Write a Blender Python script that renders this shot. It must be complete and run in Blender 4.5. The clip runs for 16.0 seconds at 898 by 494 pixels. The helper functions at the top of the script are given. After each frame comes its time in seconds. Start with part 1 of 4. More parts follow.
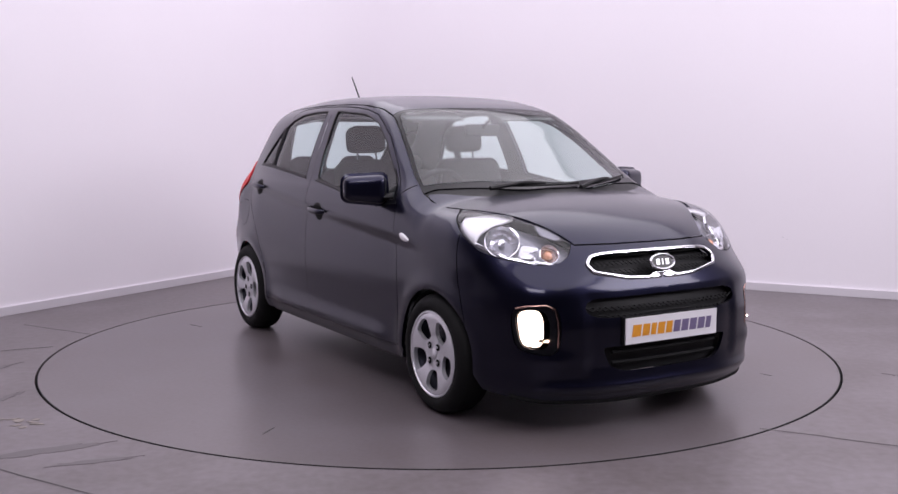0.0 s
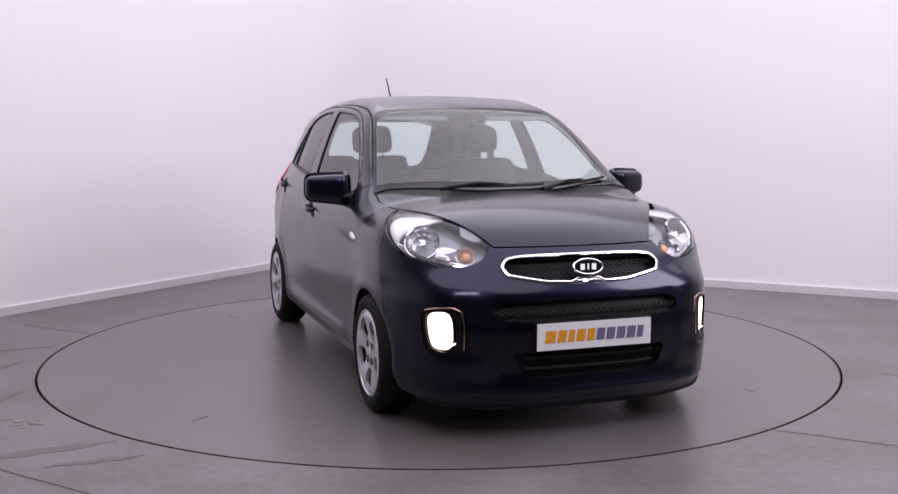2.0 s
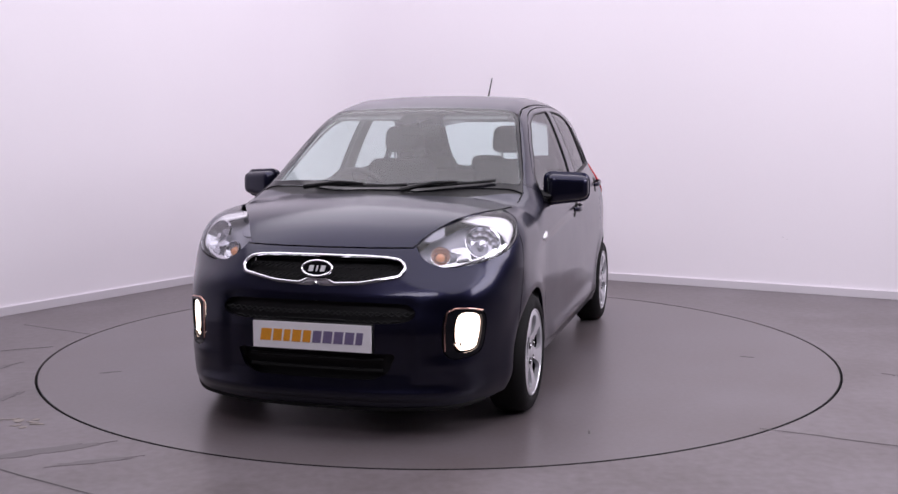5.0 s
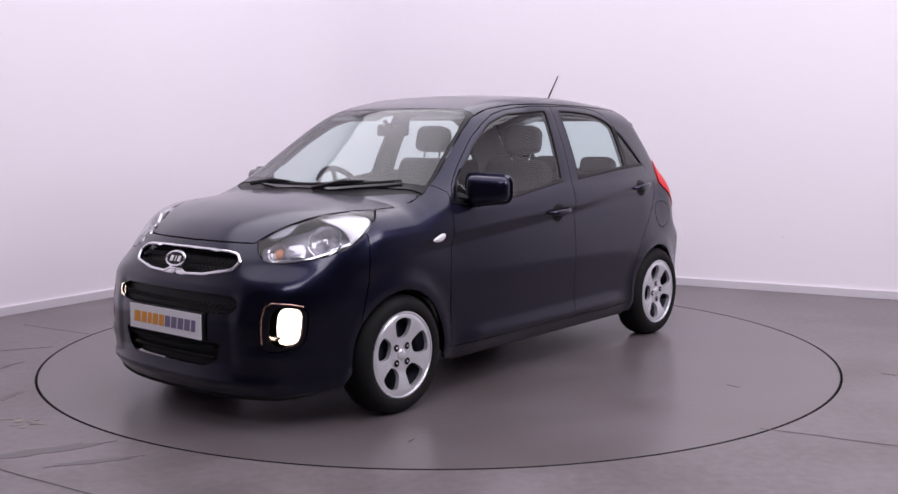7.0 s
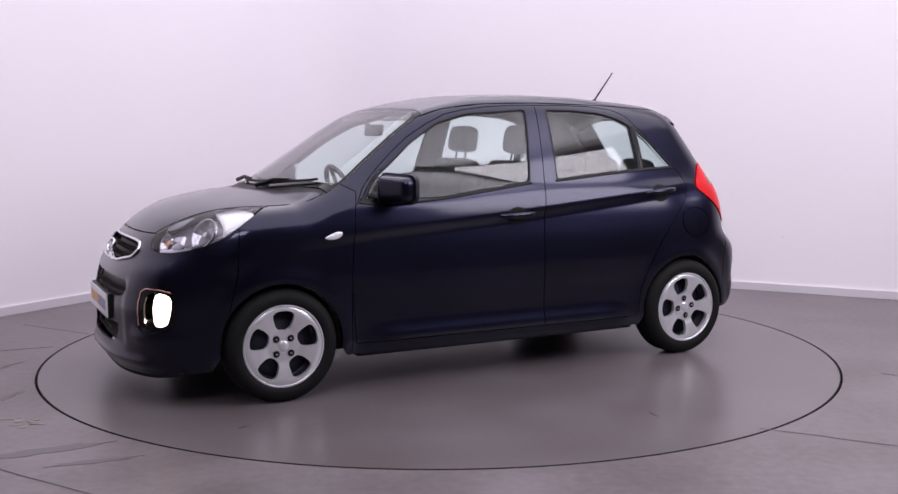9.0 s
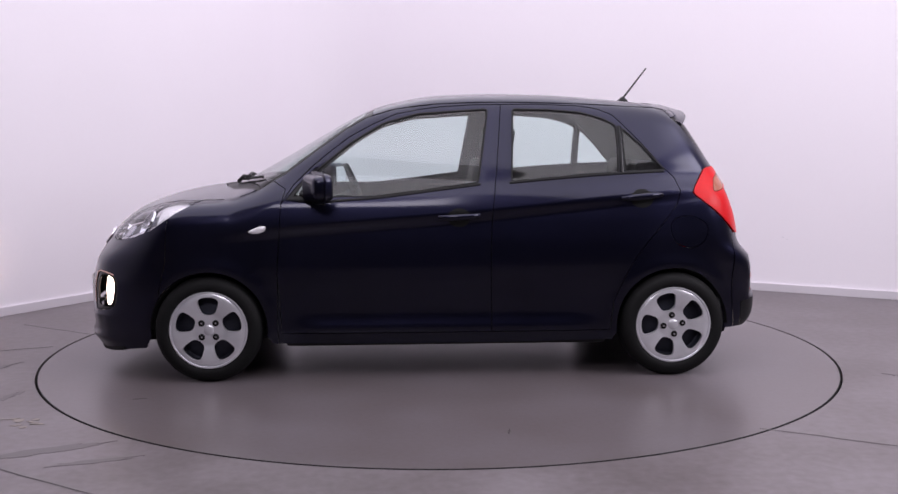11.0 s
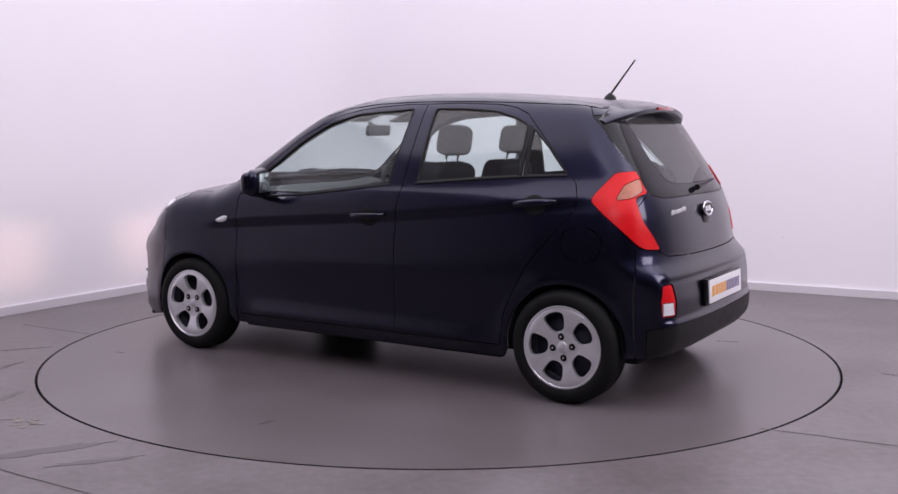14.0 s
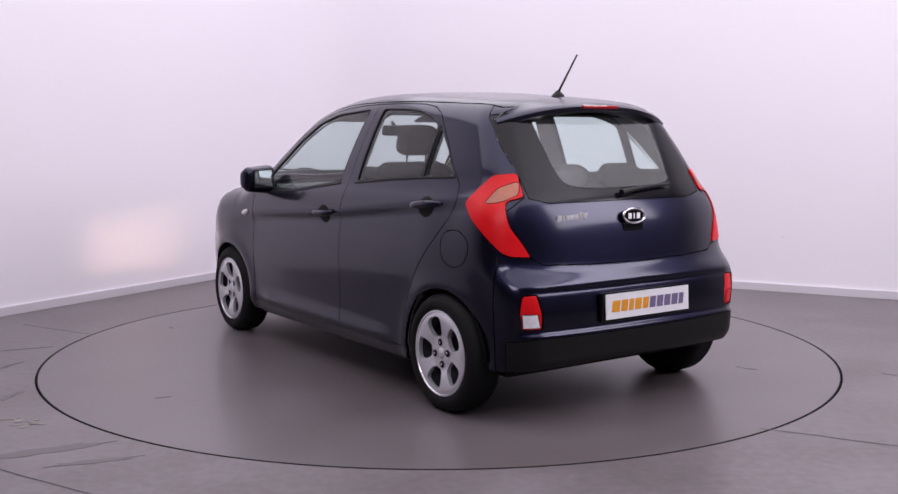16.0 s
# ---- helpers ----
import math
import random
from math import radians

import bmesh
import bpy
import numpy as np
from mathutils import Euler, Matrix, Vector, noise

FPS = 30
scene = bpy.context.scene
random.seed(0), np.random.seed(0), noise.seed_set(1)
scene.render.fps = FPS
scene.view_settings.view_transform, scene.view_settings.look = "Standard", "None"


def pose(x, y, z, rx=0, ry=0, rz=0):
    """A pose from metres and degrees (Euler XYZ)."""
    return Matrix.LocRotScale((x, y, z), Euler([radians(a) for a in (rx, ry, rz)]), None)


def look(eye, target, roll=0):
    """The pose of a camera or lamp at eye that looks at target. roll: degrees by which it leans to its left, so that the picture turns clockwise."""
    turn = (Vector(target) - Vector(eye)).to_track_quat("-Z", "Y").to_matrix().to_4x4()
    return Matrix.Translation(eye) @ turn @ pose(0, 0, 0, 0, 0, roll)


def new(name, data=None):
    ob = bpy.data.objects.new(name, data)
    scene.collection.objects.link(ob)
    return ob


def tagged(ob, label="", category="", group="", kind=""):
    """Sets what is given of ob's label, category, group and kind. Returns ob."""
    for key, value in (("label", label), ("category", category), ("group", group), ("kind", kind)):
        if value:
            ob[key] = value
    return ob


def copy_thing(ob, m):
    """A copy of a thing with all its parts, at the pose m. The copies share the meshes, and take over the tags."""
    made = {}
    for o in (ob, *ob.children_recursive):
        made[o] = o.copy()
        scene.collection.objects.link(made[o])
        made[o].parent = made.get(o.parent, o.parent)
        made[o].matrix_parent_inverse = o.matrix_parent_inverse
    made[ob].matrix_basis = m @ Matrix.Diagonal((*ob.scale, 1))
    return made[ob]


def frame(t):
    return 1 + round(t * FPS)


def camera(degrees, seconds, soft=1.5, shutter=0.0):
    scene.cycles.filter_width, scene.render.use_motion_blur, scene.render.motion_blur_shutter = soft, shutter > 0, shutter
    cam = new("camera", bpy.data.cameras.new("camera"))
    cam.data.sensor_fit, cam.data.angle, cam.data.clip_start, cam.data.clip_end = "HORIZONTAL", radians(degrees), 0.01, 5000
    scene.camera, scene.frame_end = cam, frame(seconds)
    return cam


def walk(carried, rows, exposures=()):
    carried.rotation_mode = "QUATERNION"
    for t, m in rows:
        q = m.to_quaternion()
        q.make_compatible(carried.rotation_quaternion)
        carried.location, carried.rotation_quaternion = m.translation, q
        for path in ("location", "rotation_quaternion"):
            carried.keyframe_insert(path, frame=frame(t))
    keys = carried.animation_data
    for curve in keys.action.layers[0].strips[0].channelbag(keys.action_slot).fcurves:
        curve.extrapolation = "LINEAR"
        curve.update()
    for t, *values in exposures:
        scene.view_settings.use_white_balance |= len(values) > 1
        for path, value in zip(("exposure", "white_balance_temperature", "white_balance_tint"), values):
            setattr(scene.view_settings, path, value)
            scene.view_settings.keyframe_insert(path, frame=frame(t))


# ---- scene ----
FOV, EYE, PITCH, YAW, ROLL = 47.37, (0.0, -5.968, 1.265), 6.406, 0.508, 0.055
cam = camera(FOV, 16.0)
STAND = pose(*EYE, 90 - PITCH, 0, -YAW) @ pose(0, 0, 0, 0, 0, -ROLL)
walk(cam, [(0.0, STAND), (16.0, STAND)])

# the turntable's turn in degrees: it starts up in the first two seconds, then runs evenly
TURN = [(0.0, -59.41), (0.5, -60.05), (1.0, -62.16), (1.5, -65.85), (2.0, -71.22)] + [(2 + k / 2, -88.84 - 11.75 * (k / 2 - 1.5)) for k in range(1, 29)]
CAR_OFF = (0.0218, 0.0205)

# ---- light ----
world = bpy.data.worlds.new("studio_world")
scene.world = world
world.use_nodes = True
world.node_tree.nodes["Background"].inputs[0].default_value = (.9, .87, 1.0, 1)
world.node_tree.nodes["Background"].inputs[1].default_value = 0.03
scene.view_settings.exposure = 0.0
LIGHT_TINT = (.988, .928, 1.03)


# ---- materials ----
def mat(name, base, rough=.5, metal=0.0, coat=0.0, vary=.12, scale=6.0, fine=120.0, bump=.0, emit=None, power=0.0, stain=None, space="Object"):
    """A principled surface whose colour and gloss wander at two scales."""
    m = bpy.data.materials.new(name)
    m.use_nodes = True
    t = m.node_tree
    b = t.nodes["Principled BSDF"]
    n = t.nodes.new
    co = n("ShaderNodeTexCoord")
    big, small, both, span, mix = n("ShaderNodeTexNoise"), n("ShaderNodeTexNoise"), n("ShaderNodeMath"), n("ShaderNodeMapRange"), n("ShaderNodeMix")
    big.inputs["Scale"].default_value, small.inputs["Scale"].default_value = scale, fine
    big.inputs["Detail"].default_value, small.inputs["Detail"].default_value = 5, 3
    for tex in (big, small):
        t.links.new(co.outputs[space], tex.inputs["Vector"])
    both.operation = "MULTIPLY_ADD"
    t.links.new(small.outputs["Fac"], both.inputs[0])
    both.inputs[1].default_value = .45
    t.links.new(big.outputs["Fac"], both.inputs[2])
    span.inputs[1].default_value, span.inputs[2].default_value = .45, 1.0
    t.links.new(both.outputs[0], span.inputs[0])
    mix.data_type = "RGBA"
    dark = stain or tuple(c * (1 - vary) for c in base)
    lite = tuple(min(1, c * (1 + vary)) for c in base)
    mix.inputs[6].default_value, mix.inputs[7].default_value = (*dark, 1), (*lite, 1)
    t.links.new(span.outputs[0], mix.inputs[0])
    t.links.new(mix.outputs[2], b.inputs["Base Color"])
    gloss = n("ShaderNodeMapRange")
    gloss.inputs[3].default_value, gloss.inputs[4].default_value = max(.01, rough * (1 - vary)), min(1, rough * (1 + vary))
    t.links.new(big.outputs["Fac"], gloss.inputs[0])
    t.links.new(gloss.outputs[0], b.inputs["Roughness"])
    b.inputs["Metallic"].default_value = metal
    b.inputs["Coat Weight"].default_value, b.inputs["Coat Roughness"].default_value = coat, .04
    if bump:
        bp = n("ShaderNodeBump")
        bp.inputs["Strength"].default_value, bp.inputs["Distance"].default_value = bump, .004
        t.links.new(both.outputs[0], bp.inputs["Height"])
        t.links.new(bp.outputs[0], b.inputs["Normal"])
    if emit:
        b.inputs["Emission Color"].default_value, b.inputs["Emission Strength"].default_value = (*emit, 1), power
    return m


def clear(name, tint, gloss=.02, ior=1.45, haze=0.0):
    """Thin glass: the Fresnel share mirrors, the rest goes straight through with a tint; a pale film mixed in stands
    for mirrored haze.
    """
    m = bpy.data.materials.new(name)
    m.use_nodes = True
    t = m.node_tree
    t.nodes.remove(t.nodes["Principled BSDF"])
    n = t.nodes.new
    see, shine, film, mix, mix2 = n("ShaderNodeBsdfTransparent"), n("ShaderNodeBsdfGlossy"), n("ShaderNodeBsdfDiffuse"), n("ShaderNodeMixShader"), n("ShaderNodeMixShader")
    edge, steep, share = n("ShaderNodeLayerWeight"), n("ShaderNodeMath"), n("ShaderNodeMath")
    see.inputs[0].default_value, film.inputs[0].default_value = (*tint, 1), (.5, .5, .52, 1)
    shine.inputs["Roughness"].default_value = gloss
    edge.inputs[0].default_value = .5
    steep.operation, share.operation = "POWER", "MULTIPLY_ADD"
    least = ((ior - 1) / (ior + 1)) ** 2
    steep.inputs[1].default_value, share.inputs[1].default_value, share.inputs[2].default_value = 5.0, 1 - least, least
    mix2.inputs[0].default_value = haze
    t.links.new(edge.outputs["Facing"], steep.inputs[0])
    t.links.new(steep.outputs[0], share.inputs[0])
    t.links.new(see.outputs[0], mix2.inputs[1])
    t.links.new(film.outputs[0], mix2.inputs[2])
    t.links.new(share.outputs[0], mix.inputs[0])
    t.links.new(mix2.outputs[0], mix.inputs[1])
    t.links.new(shine.outputs[0], mix.inputs[2])
    t.links.new(mix.outputs[0], t.nodes["Material Output"].inputs[0])
    return m


PAINT = mat("navy_metallic_paint", (.0105, .0108, .0285), .36, 1.0, .75, .10, 3, 900)
PAINT.node_tree.nodes["Principled BSDF"].inputs["Coat IOR"].default_value = 1.45
PAINT.node_tree.nodes["Principled BSDF"].inputs["Coat Roughness"].default_value = .13
BLACK = mat("black_plastic", (.007, .007, .008), .45, 0, 0, .2, 20, 300, .15)
GLOSS_BLACK = mat("gloss_black_trim", (.006, .006, .008), .12, 0, 0, .1, 8, 200)
RUBBER = mat("tyre_rubber", (.0045, .0045, .005), .72, 0, 0, .25, 12, 220, .25)
ALLOY = mat("silver_wheel_paint", (.70, .70, .74), .30, .6, .3, .08, 14, 300)
STEEL = mat("dark_steel_wheel", (.026, .027, .040), .5, .6, 0, .3, 18, 200)
CHROME = mat("chrome", (.85, .85, .88), .07, 1.0, 0, .04, 10, 200)
# chrome with the running lamp's warm glow put into its colour
GLOW_CHROME = mat("chrome_glow_tint", (.80, .50, .42), .12, 1.0, 0, .04, 10, 200)
REFLECT = mat("lamp_reflector", (.62, .62, .67), .24, .9, 0, .06, 40, 300)
LAMP_GREY = mat("lamp_housing", (.26, .26, .30), .3, .4, 0, .1, 20, 200)
AMBER = mat("amber_bulb", (.80, .36, .18), .25, 0, .6, .1, 30, 200)
RED = mat("red_lamp_lens", (.60, .006, .010), .34, 0, 0, .08, 30, 260)
RED_PALE = mat("amber_lamp_lens", (.34, .085, .035), .18, 0, .4, .35, 22, 90)
WHITE_LENS_WING = mat("white_lens_and_wing", (.80, .79, .82), .14, .1, 1.0, .1, 60, 300)
BEAM = mat("lit_running_lamp", (.9, .88, .85), .3, 0, 0, .05, 20, 200, 0, (1.0, .74, .62), 5.0)
# emitter of an added part that throws the running lamp's beam
BEAM_EMITTER = mat("beam_emitter_glow", (.9, .85, .8), .5, 0, 0, .02, 20, 200, 0, (1.0, .66, .46), 34000.0)
BRAKE = mat("high_brake_lens", (.30, .006, .010), .15, 0, 1.0, .1, 30, 200)
GLASS = clear("car_glass", (.86, .965, .935), .015, 1.70, .014)
SCREEN = clear("windscreen_glass", (.86, .96, .93), .02, 1.75, .055)
REAR_GLASS = clear("rear_glass", (.84, .95, .93), .02, 1.70, .04)
LENS = clear("headlamp_lens", (.95, .95, .97), .03, 1.45, .05)
MIRROR = mat("mirror_glass", (.85, .88, .9), .02, 1.0, 0, .02)
CLOTH = mat("dark_seat_cloth", (.022, .022, .025), .9, 0, 0, .25, 14, 60, .1)
DASH = mat("dark_dashboard", (.022, .022, .025), .6, 0, 0, .15, 30, 300, .2)
LINING = mat("grey_cabin_lining", (.15, .15, .155), .85, 0, 0, .10, 16, 260, .15)
UNDER = mat("dark_underbody", (.006, .006, .0065), .8, 0, 0, .3, 10, 150)
PLATE = mat("white_number_plate", (.78, .77, .80), .28, 0, .5, .03, 20, 200)
ORANGE = mat("orange_print", (.72, .30, .02), .35, 0, .3, .1, 60, 200)
VIOLET = mat("violet_print", (.16, .13, .24), .35, 0, .3, .1, 60, 200)
SILVER = mat("silver_badge", (.85, .85, .87), .3, .35, 0, .05, 40, 200)
WALL = mat("white_wall_paint", (.84, .80, .85), .9, 0, 0, .012, .8, 60, .03)
SKIRT = mat("white_skirting_paint", (.62, .59, .63), .4, 0, 0, .02, 3, 80, .03)
CEIL = mat("grey_ceiling_paint", (.65, .63, .66), .8, 0, 0, .03, 1, 60)
DARK_WALL = mat("grey_wall_paint", (.16, .152, .168), .8, 0, 0, .1, 1, 60)
FLOOR = mat("worn_grey_concrete", (.147, .130, .141), .40, 0, 0, .24, 1.6, 22, .08, stain=(.086, .070, .070))
DISC = mat("grey_painted_disc", (.127, .112, .122), .30, 0, 0, .12, 1.9, 40, 0, stain=(.100, .082, .083))
GAP = mat("shaded_gap_black", (.008, .008, .009), .8)
SCRAPE = mat("pale_worn_concrete", (.24, .21, .19), .6, 0, 0, .4, 14, 60, .2)
STAIN = mat("stained_concrete", (.098, .085, .091), .42, 0, 0, .15, 6, 40)
SMUDGE = mat("dark_scuff", (.06, .055, .055), .5, 0, 0, .4, 12, 60)
METAL = mat("light_frame", (.4, .4, .42), .4, .8, 0, .05, 5, 80)

for dull in (RED, RUBBER, BLACK, GLOSS_BLACK, UNDER, GAP, WALL, CEIL, DARK_WALL):
    dull.node_tree.nodes["Principled BSDF"].inputs["Specular IOR Level"].default_value = .22


# ---- mesh helpers ----
def link(name, bm, material, parent=None, label="", smooth=True):
    for e in bm.edges:
        if len(e.link_faces) == 2 and e.calc_face_angle(0) > .75:
            e.smooth = False
    me = bpy.data.meshes.new(name)
    bm.to_mesh(me)
    bm.free()
    for p in me.polygons:
        p.use_smooth = smooth
    me.materials.append(material)
    ob = new(name, me)
    ob.parent = parent
    if label:
        ob["label"] = label
    return ob


part = link


def box(sx, sy, sz, bevel=.01, at=(0, 0, 0), turn=None, seg=2):
    bm = bmesh.new()
    bmesh.ops.create_cube(bm, size=1.0)
    bmesh.ops.scale(bm, vec=(sx, sy, sz), verts=bm.verts)
    if bevel:
        bmesh.ops.bevel(bm, geom=list(bm.edges), offset=bevel, segments=seg, profile=.6, affect="EDGES")
    if turn:
        bmesh.ops.transform(bm, matrix=turn, verts=bm.verts)
    bmesh.ops.translate(bm, vec=at, verts=bm.verts)
    return bm


def join(*parts):
    bm = parts[0]
    for other in parts[1:]:
        me = bpy.data.meshes.new("x")
        other.to_mesh(me)
        other.free()
        bm.from_mesh(me)
        bpy.data.meshes.remove(me)
    return bm


def lathe(profile, steps=48, m=None):
    """Turns (radius, height) pairs about the z axis."""
    bm = bmesh.new()
    rings = [[bm.verts.new((r * math.cos(a), r * math.sin(a), h)) for a in [2 * math.pi * k / steps for k in range(steps)]] for r, h in profile]
    for a, b in zip(rings, rings[1:]):
        for k in range(steps):
            j = (k + 1) % steps
            bm.faces.new((a[k], a[j], b[j], b[k]))
    bmesh.ops.remove_doubles(bm, verts=bm.verts, dist=1e-5)
    bmesh.ops.recalc_face_normals(bm, faces=bm.faces)
    if m:
        bmesh.ops.transform(bm, matrix=m, verts=bm.verts)
    return bm


def tube(points, radius, sides=8, closed=False, flat=1.0, ups=None):
    """A round or flattened rod along points; flat squeezes it along ups."""
    pts = [Vector(p) for p in points]
    bm, rings, n = bmesh.new(), [], len(points)
    for i, p in enumerate(pts):
        a, b = pts[(i - 1) % n if closed else max(i - 1, 0)], pts[(i + 1) % n if closed else min(i + 1, n - 1)]
        d = (b - a).normalized()
        up = Vector(ups[i]) if ups is not None else (Vector((0, 0, 1)) if abs(d.z) < .9 else Vector((1, 0, 0)))
        side = d.cross(up).normalized()
        up = side.cross(d).normalized()
        r = radius[i] if isinstance(radius, (list, tuple)) else radius
        rings.append([bm.verts.new(p + side * r * math.cos(t) + up * r * flat * math.sin(t)) for t in [2 * math.pi * k / sides for k in range(sides)]])
    for i in range(n if closed else n - 1):
        a, b = rings[i], rings[(i + 1) % n]
        for k in range(sides):
            j = (k + 1) % sides
            bm.faces.new((a[k], a[j], b[j], b[k]))
    if not closed:
        bm.faces.new(rings[0][::-1])
        bm.faces.new(rings[-1])
    bmesh.ops.recalc_face_normals(bm, faces=bm.faces)
    return bm


def slab(outline, depth, bevel=0.0):
    """A plate in the xy plane from a closed outline, its top at z = 0."""
    bm = bmesh.new()
    f = bm.faces.new([bm.verts.new((x, y, 0)) for x, y in outline])
    f.normal_update()
    if f.normal.z < 0:
        f.normal_flip()
    g = bmesh.ops.extrude_face_region(bm, geom=[f])
    bmesh.ops.translate(bm, vec=(0, 0, -depth), verts=[v for v in g["geom"] if isinstance(v, bmesh.types.BMVert)])
    bmesh.ops.recalc_face_normals(bm, faces=bm.faces)
    if bevel:
        bmesh.ops.bevel(bm, geom=[e for e in bm.edges if all(abs(v.co.z) < 1e-6 for v in e.verts)], offset=bevel, segments=2, affect="EDGES")
    return bm


def place(bm, m):
    bmesh.ops.transform(bm, matrix=m, verts=bm.verts)
    return bm


# ---- room ----
CORNER, ALONG, ACROSS = Vector((-1.163, 4.136, 0)), Vector((-.519, -.855, 0)), Vector((.882, -.472, 0))
LEN_A, LEN_B, HIGH, COVE = 11.5, 10.5, 3.9, .65


def room_path(inset):
    """The line of the two white walls on plan, with the rounded corner between them."""
    a0 = CORNER + ALONG * inset * 1.0 + ACROSS * inset * 1.0
    r = COVE
    start, end = a0 + ALONG * r, a0 + ACROSS * r
    arc = [(1 - t) ** 2 * start + 2 * t * (1 - t) * a0 + t * t * end for t in [k / 14 for k in range(15)]]
    return [a0 + ALONG * LEN_A] + arc + [a0 + ACROSS * LEN_B]


def strip(inner, outer, z0, z1, bevel=0.0):
    """A wall of even thickness between two lines on plan."""
    bm = bmesh.new()
    rows = [[bm.verts.new((p.x, p.y, z)) for p in line] for line, z in ((inner, z0), (inner, z1), (outer, z1), (outer, z0))]
    for a, b in zip(rows, rows[1:] + rows[:1]):
        for k in range(len(inner) - 1):
            bm.faces.new((a[k], a[k + 1], b[k + 1], b[k]))
    for k in (0, -1):
        bm.faces.new([r[k] for r in rows])
    bmesh.ops.recalc_face_normals(bm, faces=bm.faces)
    return bm


def build_room():
    walls = link("wall_studio", strip(room_path(0), room_path(-.15), -.01, HIGH), WALL)
    tagged(walls, "smooth white studio wall with a rounded corner", "wall", kind="structure")
    sk = link("baseboard", strip(room_path(.016), room_path(.001), .001, .060), SKIRT, smooth=False)
    tagged(sk, "white painted skirting board along the studio wall", "baseboard", kind="structure")
    cap = link("trim", strip(room_path(.010), room_path(.001), .0602, .067), WALL, smooth=False)
    tagged(cap, "thin white top bead of the skirting board", "trim", kind="structure")
    # unseen walls, added dark so that the car's flanks mirror a dim room
    pa, pb = CORNER + ALONG * LEN_A, CORNER + ACROSS * LEN_B
    far = CORNER + ALONG * LEN_A + ACROSS * LEN_B
    back = link("wall_back", strip([pa, far], [pa + ALONG * .15, far + ALONG * .15 + ACROSS * .15], -.01, HIGH), DARK_WALL, smooth=False)
    tagged(back, "unseen plain dark wall added behind the camera", "wall", kind="structure")
    side = link("wall_side", strip([pb, far], [pb + ACROSS * .15, far + ACROSS * .15 + ALONG * .15], -.01, HIGH), DARK_WALL, smooth=False)
    tagged(side, "unseen plain dark side wall added to close the studio", "wall", kind="structure")
    bm = bmesh.new()
    bm.faces.new([bm.verts.new((p.x, p.y, HIGH)) for p in (CORNER, pa, far, pb)])
    g = bmesh.ops.extrude_face_region(bm, geom=list(bm.faces))
    bmesh.ops.translate(bm, vec=(0, 0, .12), verts=[v for v in g["geom"] if isinstance(v, bmesh.types.BMVert)])
    tagged(link("ceiling", bm, CEIL, smooth=False), "plain pale ceiling of the studio", "ceiling", kind="structure")
    # the floor has a round hole for the turntable
    bm = bmesh.new()
    steps = 160
    ring = [bm.verts.new((HOLE_R * math.cos(a), HOLE_R * math.sin(a), 0)) for a in [2 * math.pi * k / steps for k in range(steps)]]
    deep = [bm.verts.new((HOLE_R * math.cos(a), HOLE_R * math.sin(a), -.05)) for a in [2 * math.pi * k / steps for k in range(steps)]]
    outer = [bm.verts.new((14 * math.cos(a), 14 * math.sin(a), 0)) for a in [2 * math.pi * k / steps for k in range(steps)]]
    for k in range(steps):
        j = (k + 1) % steps
        bm.faces.new((ring[k], outer[k], outer[j], ring[j]))
        bm.faces.new((ring[j], deep[j], deep[k], ring[k]))
    tagged(link("floor", bm, FLOOR, smooth=False), "worn grey concrete studio floor with faint stains", "floor", kind="structure")
    pit = link("floor_pit", lathe([(0, -.05), (HOLE_R + .02, -.05), (HOLE_R + .02, -.09), (0, -.09)], 96), GAP, smooth=False)
    tagged(pit, "dark pit under the turntable", "floor", kind="structure")


def blot(rng, w, h, points=26, rough=.35):
    """An uneven outline of about that size."""
    k = [rng.random() for _ in range(points)]
    return [(w * (1 - rough * k[i]) * math.cos(2 * math.pi * i / points), h * (1 - rough * k[(i * 7) % points]) * math.sin(2 * math.pi * i / points)) for i in range(points)]


